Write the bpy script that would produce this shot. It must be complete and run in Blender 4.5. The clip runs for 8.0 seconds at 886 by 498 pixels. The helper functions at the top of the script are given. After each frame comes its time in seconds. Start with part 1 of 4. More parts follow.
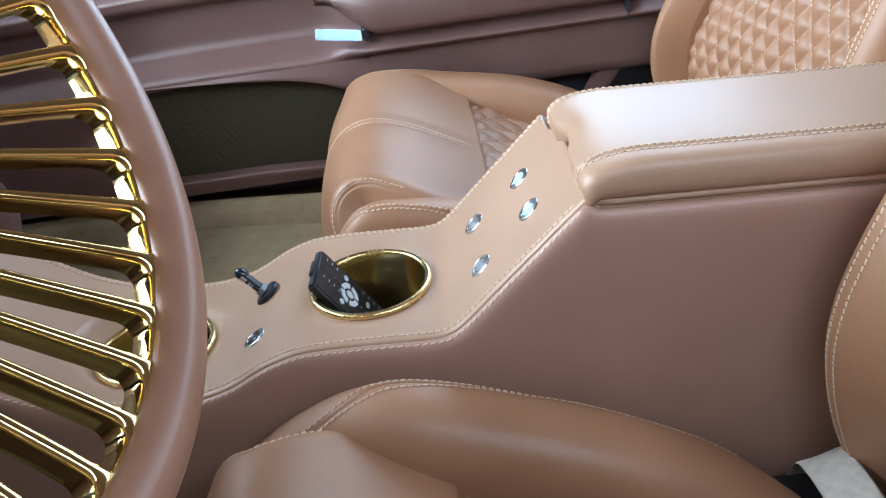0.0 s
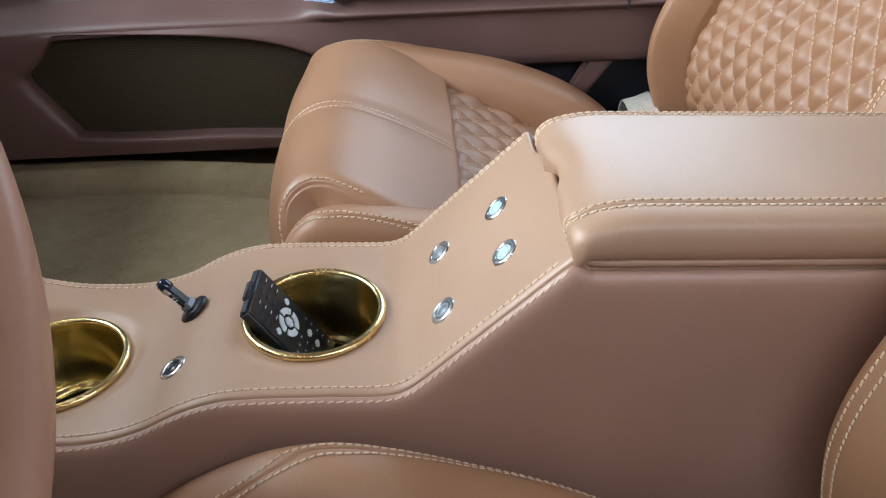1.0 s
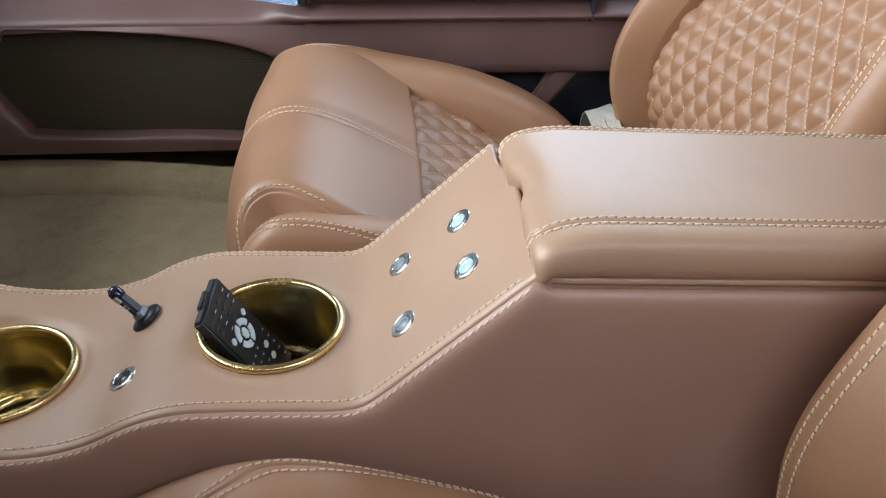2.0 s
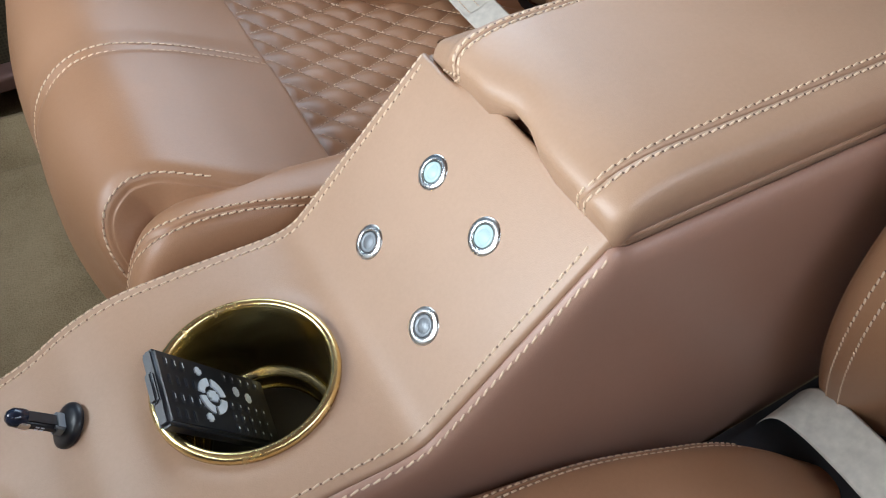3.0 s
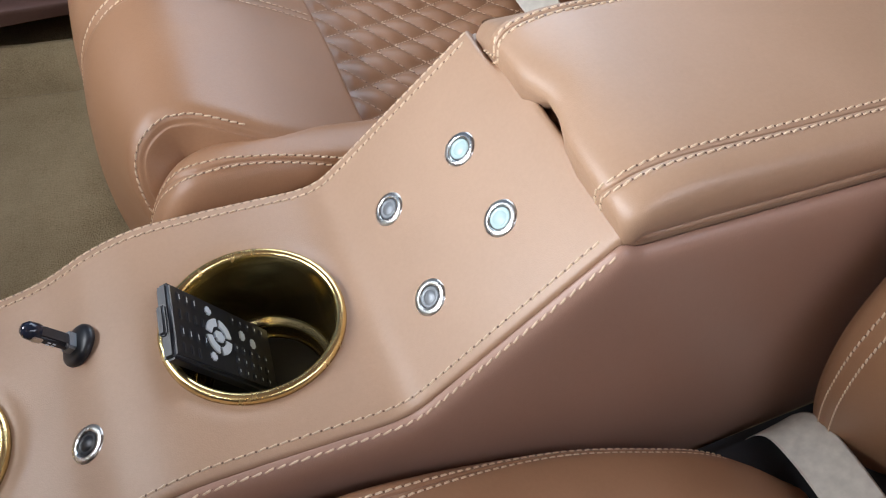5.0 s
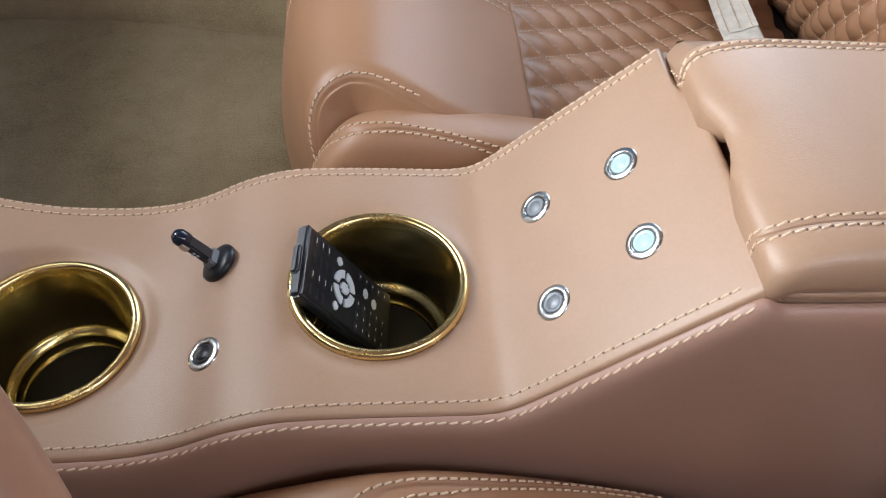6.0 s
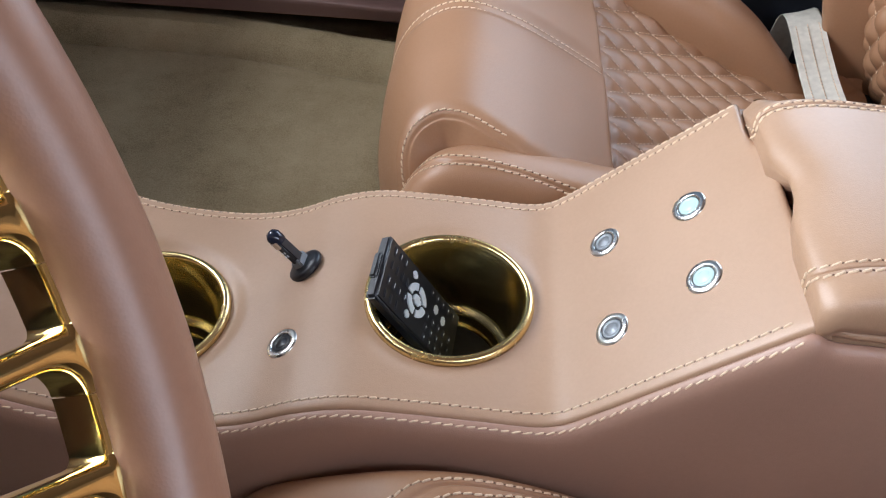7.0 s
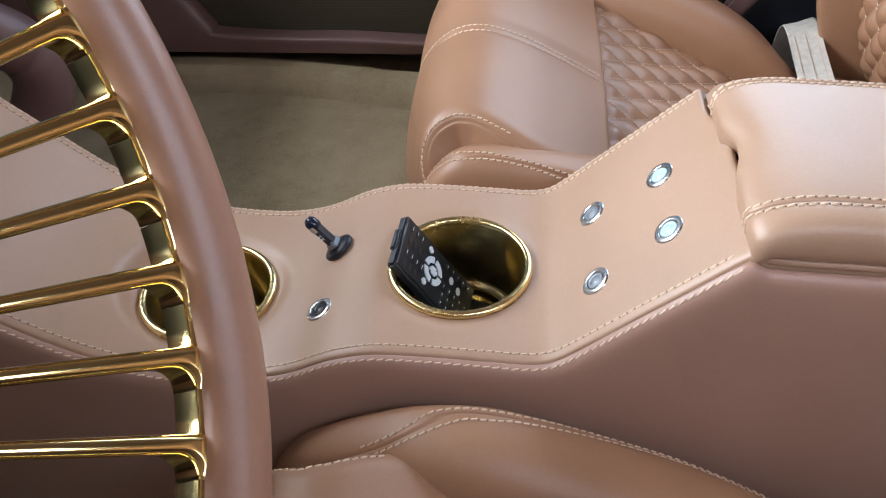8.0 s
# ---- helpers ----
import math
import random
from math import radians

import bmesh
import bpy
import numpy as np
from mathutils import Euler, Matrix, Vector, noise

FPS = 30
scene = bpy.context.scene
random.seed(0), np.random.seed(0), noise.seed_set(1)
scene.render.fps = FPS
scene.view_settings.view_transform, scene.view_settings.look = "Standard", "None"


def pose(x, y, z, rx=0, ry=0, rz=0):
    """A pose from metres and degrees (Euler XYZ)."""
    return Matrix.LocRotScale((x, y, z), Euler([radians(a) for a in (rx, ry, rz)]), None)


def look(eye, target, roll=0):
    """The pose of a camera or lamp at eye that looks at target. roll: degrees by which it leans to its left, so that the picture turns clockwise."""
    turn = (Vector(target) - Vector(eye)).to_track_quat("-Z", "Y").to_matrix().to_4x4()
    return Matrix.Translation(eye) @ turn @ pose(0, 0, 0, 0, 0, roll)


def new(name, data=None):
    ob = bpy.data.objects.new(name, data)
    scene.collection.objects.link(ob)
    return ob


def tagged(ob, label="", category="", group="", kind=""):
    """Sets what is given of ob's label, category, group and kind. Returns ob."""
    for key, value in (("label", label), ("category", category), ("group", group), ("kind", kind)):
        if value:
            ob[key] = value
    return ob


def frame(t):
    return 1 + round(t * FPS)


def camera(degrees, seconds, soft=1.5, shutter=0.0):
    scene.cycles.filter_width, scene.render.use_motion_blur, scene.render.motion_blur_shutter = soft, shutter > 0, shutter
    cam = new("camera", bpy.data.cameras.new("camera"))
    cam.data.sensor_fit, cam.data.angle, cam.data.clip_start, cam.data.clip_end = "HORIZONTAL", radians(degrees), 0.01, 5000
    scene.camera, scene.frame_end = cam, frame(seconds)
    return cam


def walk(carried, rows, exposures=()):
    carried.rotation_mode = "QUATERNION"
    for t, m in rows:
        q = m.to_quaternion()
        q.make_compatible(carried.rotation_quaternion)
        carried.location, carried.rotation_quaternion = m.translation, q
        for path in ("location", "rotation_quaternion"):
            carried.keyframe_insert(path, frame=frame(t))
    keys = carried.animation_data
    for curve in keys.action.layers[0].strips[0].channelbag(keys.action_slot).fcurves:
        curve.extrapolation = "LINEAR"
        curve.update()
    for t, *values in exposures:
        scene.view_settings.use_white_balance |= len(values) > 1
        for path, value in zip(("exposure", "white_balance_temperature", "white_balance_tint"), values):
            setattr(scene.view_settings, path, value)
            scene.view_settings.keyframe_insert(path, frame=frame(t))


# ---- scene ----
cam = camera(57.0, 8.0, soft=1.1)
PATH = [
    (0, (0.0753, -0.5969, 0.6095), (0.0480, 1.1329, -0.3940), -8.44),
    (0.3, (0.0717, -0.5544, 0.6140), (0.0449, 1.1792, -0.3831), -6.67),
    (0.5, (0.0745, -0.5088, 0.6134), (0.0473, 1.1876, -0.4457), -5.27),
    (1, (0.0814, -0.4798, 0.6165), (0.1359, 1.1747, -0.5059), -1.89),
    (1.5, (0.0915, -0.4852, 0.6185), (0.1946, 1.1714, -0.4974), 0.44),
    (2, (0.0802, -0.4698, 0.6178), (0.2351, 1.1826, -0.4982), 1.14),
    (2.2, (0.0573, -0.4196, 0.6146), (0.4095, 1.1590, -0.5619), 1.49),
    (3.3, (-0.0174, -0.2630, 0.6325), (0.5864, 0.8540, -0.9127), -3.13),
    (3.5, (-0.0167, -0.2667, 0.6356), (0.6041, 0.8569, -0.8981), -3.02),
    (4, (-0.0108, -0.2692, 0.6410), (0.6255, 0.8478, -0.8912), -2.39),
    (4.5, (-0.0106, -0.2762, 0.6419), (0.6131, 0.8475, -0.8905), -1.43),
    (5, (-0.0104, -0.2819, 0.6324), (0.5106, 0.8776, -0.9117), 2.59),
    (5.2, (-0.0222, -0.2788, 0.6286), (0.3550, 0.9216, -0.9259), 3.39),
    (6.3, (0.0031, -0.3022, 0.6243), (0.1340, 0.9886, -0.8978), 4.29),
    (6.5, (0.0054, -0.3147, 0.6233), (0.0748, 1.0275, -0.8578), 4.37),
    (7, (0.0005, -0.3359, 0.6276), (-0.0278, 1.0609, -0.8035), 3.43),
    (7.5, (0.0177, -0.3482, 0.6279), (-0.0505, 1.0664, -0.7842), 1.53),
    (8, (0.0405, -0.4318, 0.6527), (-0.1377, 1.0356, -0.6945), -2.86),
]
WHITE = [(0, 0.16, 5450, 3), (0.5, -0.05, 5760, 4), (1, -0.08, 5900, 5), (2, -0.12, 5910, 5), (3.5, -0.15, 6040, 7), (4, -0.15, 6300, 10), (5, -0.19, 6240, 11), (6.5, -0.10, 6130, 10), (8, 0.04, 5870, 10)]
walk(cam, [(t, look(eye, target, roll)) for t, eye, target, roll in PATH], WHITE)

# ---- light ----
world = bpy.data.worlds.new("sky")
scene.world = world
world.use_nodes = True
wn = world.node_tree.nodes
sky = wn.new("ShaderNodeTexSky")
sky.sky_type = "NISHITA"
sky.sun_disc = False
sky.sun_elevation = radians(52)
sky.sun_rotation = radians(200)
sky.air_density, sky.dust_density, sky.ozone_density = 1.2, 3.0, 1.0
world.node_tree.links.new(sky.outputs[0], wn["Background"].inputs[0])
wn["Background"].inputs[1].default_value = 0.06
sun = new("sun", bpy.data.lights.new("sun", "SUN"))
sun.data.energy = 0.25
sun.data.angle = radians(30)
sun.data.color = (1.0, 0.96, 0.90)
sun.matrix_world = look((-0.5, 0.4, 1.0), (0, 0, 0))


def window_light(name, at, target, width, height, watts, colour):
    """Daylight that enters by a window's opening."""
    lamp = new(name, bpy.data.lights.new(name, "AREA"))
    lamp.data.shape, lamp.data.size, lamp.data.size_y = "RECTANGLE", width, height
    lamp.data.energy, lamp.data.color = watts, colour
    lamp.matrix_world = look(at, target)
    return lamp


window_light("windscreen_daylight", (-0.86, 0.0, 0.84), (0.30, 0.0, 0.30), 1.25, 0.46, 44.0, (0.96, 0.98, 1.0))
window_light("passenger_window_daylight", (0.70, 0.735, 0.77), (0.55, 0.0, 0.45), 1.10, 0.48, 11.0, (0.76, 0.87, 1.0))
window_light("driver_doorway_daylight", (0.50, -0.71, 0.90), (0.38, -0.12, 0.25), 1.20, 0.30, 12.5, (0.82, 0.88, 1.0))


# ---- materials ----
def material(name):
    m = bpy.data.materials.new(name)
    m.use_nodes = True
    return m, m.node_tree.nodes, m.node_tree.links, m.node_tree.nodes["Principled BSDF"]


def ramp(nodes, stops):
    r = nodes.new("ShaderNodeValToRGB")
    while len(r.color_ramp.elements) < len(stops):
        r.color_ramp.elements.new(0.5)
    for e, (p, c) in zip(r.color_ramp.elements, stops):
        e.position, e.color = p, (*c, 1) if len(c) == 3 else c
    return r


def tex(nodes, links, kind, scale, **inputs):
    t = nodes.new(kind)
    t.inputs["Scale"].default_value = scale
    for k, v in inputs.items():
        t.inputs[k].default_value = v
    co = nodes.new("ShaderNodeTexCoord")
    links.new(co.outputs["Object"], t.inputs["Vector"])
    return t


def leather(name, light, dark, rough=0.42, grain=0.35, coat=0.16):
    m, n, l, b = material(name)
    big = tex(n, l, "ShaderNodeTexNoise", 9.0, Detail=4.0)
    fine = tex(n, l, "ShaderNodeTexNoise", 420.0, Detail=2.0)
    mix = n.new("ShaderNodeMath")
    mix.operation = "MULTIPLY_ADD"
    mix.inputs[1].default_value = 0.3
    l.new(fine.outputs["Fac"], mix.inputs[0])
    l.new(big.outputs["Fac"], mix.inputs[2])
    r = ramp(n, [(0.45, dark), (0.85, light)])
    l.new(mix.outputs[0], r.inputs[0])
    l.new(r.outputs[0], b.inputs["Base Color"])
    rr = ramp(n, [(0.3, (rough - 0.05,) * 3), (0.7, (rough + 0.08,) * 3)])
    l.new(big.outputs["Fac"], rr.inputs[0])
    l.new(rr.outputs[0], b.inputs["Roughness"])
    cells = tex(n, l, "ShaderNodeTexVoronoi", 1300.0)
    wrinkle = tex(n, l, "ShaderNodeTexNoise", 60.0, Detail=5.0)
    add = n.new("ShaderNodeMath")
    add.operation = "MULTIPLY_ADD"
    add.inputs[1].default_value = 0.6
    l.new(wrinkle.outputs["Fac"], add.inputs[0])
    l.new(cells.outputs["Distance"], add.inputs[2])
    bump = n.new("ShaderNodeBump")
    bump.inputs["Strength"].default_value = grain
    bump.inputs["Distance"].default_value = 0.0006
    l.new(add.outputs[0], bump.inputs["Height"])
    l.new(bump.outputs[0], b.inputs["Normal"])
    b.inputs["Coat Weight"].default_value = coat
    b.inputs["Coat Roughness"].default_value = 0.38
    return m


def plain(name, colour, rough, metal=0.0, vary=0.12, scale=40.0, bump_mm=0.0):
    m, n, l, b = material(name)
    t = tex(n, l, "ShaderNodeTexNoise", scale, Detail=5.0)
    lo = tuple(c * (1 - vary) for c in colour)
    hi = tuple(min(1, c * (1 + vary)) for c in colour)
    r = ramp(n, [(0.3, lo), (0.7, hi)])
    l.new(t.outputs["Fac"], r.inputs[0])
    l.new(r.outputs[0], b.inputs["Base Color"])
    rr = ramp(n, [(0.3, (rough * 0.85,) * 3), (0.7, (min(1, rough * 1.2),) * 3)])
    l.new(t.outputs["Fac"], rr.inputs[0])
    l.new(rr.outputs[0], b.inputs["Roughness"])
    b.inputs["Metallic"].default_value = metal
    if bump_mm:
        bump = n.new("ShaderNodeBump")
        bump.inputs["Distance"].default_value = bump_mm / 1000
        bump.inputs["Strength"].default_value = 0.6
        l.new(t.outputs["Fac"], bump.inputs["Height"])
        l.new(bump.outputs[0], b.inputs["Normal"])
    return m


def carpet_material():
    m, n, l, b = material("carpet_pile")
    big = tex(n, l, "ShaderNodeTexNoise", 7.0, Detail=6.0, Roughness=0.65)
    pile = tex(n, l, "ShaderNodeTexNoise", 700.0, Detail=3.0)
    add = n.new("ShaderNodeMath")
    add.operation = "MULTIPLY_ADD"
    add.inputs[1].default_value = 0.5
    l.new(pile.outputs["Fac"], add.inputs[0])
    l.new(big.outputs["Fac"], add.inputs[2])
    r = ramp(n, [(0.5, (0.150, 0.112, 0.062)), (0.70, (0.275, 0.218, 0.130)), (0.95, (0.38, 0.310, 0.196))])
    l.new(add.outputs[0], r.inputs[0])
    l.new(r.outputs[0], b.inputs["Base Color"])
    b.inputs["Roughness"].default_value = 0.95
    b.inputs["Specular IOR Level"].default_value = 0.1
    bump = n.new("ShaderNodeBump")
    bump.inputs["Distance"].default_value = 0.004
    bump.inputs["Strength"].default_value = 0.7
    l.new(add.outputs[0], bump.inputs["Height"])
    l.new(bump.outputs[0], b.inputs["Normal"])
    return m


def mesh_grille():
    m, n, l, b = material("speaker_mesh")
    v = tex(n, l, "ShaderNodeTexVoronoi", 260.0, Randomness=0.0)
    r = ramp(n, [(0.2, (0.014, 0.012, 0.006)), (0.45, (0.046, 0.038, 0.019))])
    l.new(v.outputs["Distance"], r.inputs[0])
    l.new(r.outputs[0], b.inputs["Base Color"])
    b.inputs["Roughness"].default_value = 0.6
    bump = n.new("ShaderNodeBump")
    bump.inputs["Distance"].default_value = 0.001
    l.new(v.outputs["Distance"], bump.inputs["Height"])
    l.new(bump.outputs[0], b.inputs["Normal"])
    return m


TAN = leather("tan_leather", (0.442, 0.284, 0.184), (0.388, 0.245, 0.155), 0.46, 0.13, 0.22)
# tan leather again, darker and redder: warm bounce light put into the colour
TAN_BOUNCE = leather("tan_leather_bounce_tinted", (0.410, 0.246, 0.180), (0.362, 0.214, 0.156), 0.46, 0.13)
SEAT = leather("seat_leather", (0.358, 0.193, 0.104), (0.308, 0.163, 0.086), 0.45, 0.15, 0.10)
DOOR = leather("door_leather", (0.155, 0.090, 0.080), (0.128, 0.073, 0.064), 0.46, 0.15)
RIM = leather("wheel_leather", (0.315, 0.166, 0.104), (0.262, 0.135, 0.084), 0.34, 0.06, 0.25)
THREAD = plain("cream_thread", (0.68, 0.515, 0.36), 0.7, vary=0.2, scale=900)
GOLD = plain("polished_gold", (0.72, 0.575, 0.25), 0.11, 1.0, vary=0.05, scale=60)
RINGGOLD = plain("satin_gold", (0.80, 0.64, 0.30), 0.24, 1.0, vary=0.05, scale=60)
CUPGOLD = plain("brushed_gold", (0.56, 0.46, 0.23), 0.22, 1.0, vary=0.04, scale=14)
CHROME = plain("chrome", (0.66, 0.66, 0.64), 0.27, 1.0, vary=0.04)
# steel of the door pull; the blue of a sky reflection is in its colour
HANDLE = plain("sky_tinted_steel", (0.30, 0.42, 0.56), 0.24, 1.0, vary=0.1, scale=30)
STEEL = plain("brushed_steel", (0.27, 0.29, 0.31), 0.55, 0.8, vary=0.1, scale=300)
BLACK = plain("black_plastic", (0.010, 0.012, 0.017), 0.36, vary=0.3, scale=200)
GLOSS = plain("glossy_black", (0.016, 0.022, 0.040), 0.10, vary=0.2, scale=80)
RUBBER = plain("black_rubber", (0.02, 0.021, 0.024), 0.65, vary=0.3, scale=300, bump_mm=0.3)
DARK = plain("dark_trim", (0.018, 0.021, 0.03), 0.55, vary=0.3, scale=30)
PALE = plain("pale_keys", (0.62, 0.68, 0.74), 0.45, vary=0.06, scale=500)
GREYKEY = plain("grey_keys", (0.030, 0.034, 0.042), 0.4, vary=0.2, scale=500)
WEB = plain("beige_webbing", (0.55, 0.52, 0.45), 0.8, vary=0.12, scale=120, bump_mm=0.3)
# for the unseen cabin shell; brown so that the gold spokes reflect brown
SHADE = plain("unseen_shell_brown", (0.120, 0.070, 0.048), 0.9, vary=0.15, scale=60)
HOLE = plain("needle_holes", (0.13, 0.072, 0.045), 0.8)
CARPET = carpet_material()
GRILLE = mesh_grille()
ASPHALT = plain("asphalt", (0.06, 0.06, 0.06), 0.9, vary=0.3, scale=8)

LAMPCAP, _n, _l, _b = material("lit_button_cap")
_b.inputs["Base Color"].default_value = (0.42, 0.55, 0.55, 1)
_b.inputs["Roughness"].default_value = 0.25
_b.inputs["Emission Color"].default_value = (0.66, 0.95, 0.92, 1)
_b.inputs["Emission Strength"].default_value = 0.12


# ---- building helpers ----
def link_mesh(name, verts, faces, mat, parent=None, label="", smooth=True):
    me = bpy.data.meshes.new(name)
    me.from_pydata(np.array(verts, float).tolist(), [], list(faces))
    me.materials.append(mat)
    if smooth:
        me.polygons.foreach_set("use_smooth", [True] * len(me.polygons))
    me.update()
    ob = new(name, me)
    ob.parent = parent
    if label:
        tagged(ob, label)
    return ob


def part(name, bm, mat, parent, label="", smooth=True):
    bmesh.ops.recalc_face_normals(bm, faces=bm.faces)
    me = bpy.data.meshes.new(name)
    bm.to_mesh(me)
    bm.free()
    me.materials.append(mat)
    if smooth:
        me.polygons.foreach_set("use_smooth", [True] * len(me.polygons))
        me.set_sharp_from_angle(angle=radians(38))
    ob = new(name, me)
    ob.parent = parent
    if label:
        tagged(ob, label)
    return ob


def grid_faces(nu, nv, wrap_u=False, wrap_v=False, off=0):
    f = []
    for i in range(nu if wrap_u else nu - 1):
        for j in range(nv if wrap_v else nv - 1):
            a, b = i * nv + j, ((i + 1) % nu) * nv + j
            c, d = ((i + 1) % nu) * nv + (j + 1) % nv, i * nv + (j + 1) % nv
            f.append((off + a, off + b, off + c, off + d))
    return f


def sheet(name, P, mat, parent=None, label="", wrap_u=False, wrap_v=False, caps=False, smooth=True, flip=False):
    """A mesh from a grid of points P[u][v]."""
    nu, nv = len(P), len(P[0])
    verts = [p for row in P for p in row]
    faces = grid_faces(nu, nv, wrap_u, wrap_v)
    if caps:
        faces += [tuple(range(nv)), tuple(range((nu - 1) * nv, nu * nv))[::-1]]
    if flip:
        faces = [f[::-1] for f in faces]
    return link_mesh(name, verts, faces, mat, parent, label, smooth)


def box(bm, x0, x1, y0, y1, z0, z1, bevel=0.0, seg=2):
    g = bmesh.ops.create_cube(bm, size=1)
    bmesh.ops.transform(bm, verts=g["verts"], matrix=Matrix.Translation(((x0 + x1) / 2, (y0 + y1) / 2, (z0 + z1) / 2)) @ Matrix.Diagonal((x1 - x0, y1 - y0, z1 - z0, 1)))
    if bevel:
        es = list({e for v in g["verts"] for e in v.link_edges})
        bmesh.ops.bevel(bm, geom=es, offset=bevel, segments=seg, affect="EDGES")
    return bm


def lathe(name, prof, mat, parent=None, label="", n=64, m=None, closed=False):
    """Turns a profile of (radius, height) round z; m places it."""
    P = [[(r * math.cos(2 * math.pi * k / n), r * math.sin(2 * math.pi * k / n), h) for r, h in prof] for k in range(n)]
    if m is not None:
        P = [[m @ Vector(p) for p in row] for row in P]
    return sheet(name, P, mat, parent, label, wrap_u=True, wrap_v=closed)


def spline(points, n):
    """Catmull-Rom through points (tuples of any size), n samples evenly by parameter."""
    P = np.array(points, float)
    P = np.vstack([2 * P[0] - P[1], P, 2 * P[-1] - P[-2]])
    out = []
    for t in np.linspace(0, len(points) - 1, n):
        i = min(int(t), len(points) - 2)
        u = t - i
        a, b, c, d = P[i:i + 4]
        out.append(0.5 * (2 * b + (c - a) * u + (2 * a - 5 * b + 4 * c - d) * u * u + (3 * b - a - 3 * c + d) * u ** 3))
    return np.array(out)


def even(points, step):
    """Points at even steps of arc length along a polyline."""
    P = np.array(points, float)
    s = np.concatenate([[0], np.cumsum(np.linalg.norm(np.diff(P[:, :3], axis=0), axis=1))])
    t = np.arange(step / 2, s[-1], step)
    return np.stack([np.interp(t, s, P[:, k]) for k in range(P.shape[1])], 1)


def stitching(name, lines, parent, label="cream thread stitching", pitch=0.0058, length=0.0047, r=0.00068, slant=0.18, sink=0.0002):
    """Rows of single stitches. lines: polylines of (x, y, z, nx, ny, nz)."""
    rng = np.random.default_rng(7)
    verts, faces, o = [], [], 0
    for line in lines:
        Q = even(line, pitch)
        n = len(Q)
        if n < 3:
            continue
        c, nrm, t = Q[:, :3], Q[:, 3:], np.gradient(Q[:, :3], axis=0)
        t = t / (np.linalg.norm(t, axis=1, keepdims=True) + 1e-9)
        nrm = nrm / (np.linalg.norm(nrm, axis=1, keepdims=True) + 1e-9)
        side = np.cross(nrm, t)
        t = t + side * (slant + rng.uniform(-0.06, 0.06, (n, 1)))
        ln = length * rng.uniform(0.9, 1.06, (n, 1))
        for f, w, h in ((-0.5, 0.55, -0.3), (-0.36, 1.0, 0.7), (0.36, 1.0, 0.7), (0.5, 0.55, -0.3)):
            p = c + t * ln * f
            verts += [p + side * r * w - nrm * r * 0.6, p + side * r * w * 0.6 + nrm * r * h, p - side * r * w * 0.6 + nrm * r * h, p - side * r * w - nrm * r * 0.6]
        # vertex (section s, corner e, stitch k) sits at o + (4 s + e) n + k
        for s in range(3):
            for e in range(3):
                a, k = o + (4 * s + e) * n, np.arange(n)
                faces += np.stack([a + k, a + 4 * n + k, a + 5 * n + k, a + n + k], 1).tolist()
        o += 16 * n
    # needle holes between the stitches
    first = len(faces)
    for line in lines:
        Q = even(line, pitch)
        if len(Q) < 3:
            continue
        c, nrm, t = Q[:, :3], Q[:, 3:], np.gradient(Q[:, :3], axis=0)
        c = (c[1:] + c[:-1]) / 2
        t = (t / (np.linalg.norm(t, axis=1, keepdims=True) + 1e-9))[1:]
        nrm = (nrm / (np.linalg.norm(nrm, axis=1, keepdims=True) + 1e-9))[1:]
        side, n = np.cross(nrm, t), len(c)
        for a, b in ((-1, -0.5), (0, -1.1), (1, -0.5), (1, 0.5), (0, 1.1), (-1, 0.5)):
            verts.append(c + t * a * pitch * 0.11 + side * b * r * 0.95 - nrm * sink)
        k = np.arange(n)
        faces += np.stack([o + j * n + k for j in range(6)], 1).tolist()
        o += 6 * n
    ob = link_mesh(name, np.concatenate(verts), faces, THREAD, parent, label)
    ob.data.materials.append(HOLE)
    for p in ob.data.polygons[first:]:
        p.material_index = 1
    return ob


def tube(pts, r, n=10):
    """Grid of points for a round tube along pts."""
    P = np.array(pts, float)
    T = np.gradient(P, axis=0)
    up = np.array((0.0, 0.0, 1.0))
    rows = []
    for k, p in enumerate(P):
        t = T[k] / np.linalg.norm(T[k])
        if abs(t @ up) > 0.9:
            up = np.array((1.0, 0.0, 0.0))
        a = np.cross(t, up)
        a /= np.linalg.norm(a)
        b = np.cross(a, t)
        rr = r[k] if hasattr(r, "__len__") else r
        rows.append([p + rr * (math.cos(w) * a + math.sin(w) * b) for w in np.linspace(0, 2 * math.pi, n, endpoint=False)])
    return rows


def smooth01(t):
    t = min(1.0, max(0.0, float(t)))
    return t * t * (3 - 2 * t)


def empty(name, label, category, at=(0, 0, 0), group=""):
    e = new(name)
    e.empty_display_size = 0.05
    e.location = at
    return tagged(e, label, category, group)


def place(ob, parent):
    """Parents ob, whose mesh is in world metres, under an Empty that stands elsewhere."""
    ob.parent = parent
    ob.matrix_parent_inverse = Matrix.Translation(parent.location).inverted()
    return ob


# ---- large structure ----
FLOOR_Z = 0.036


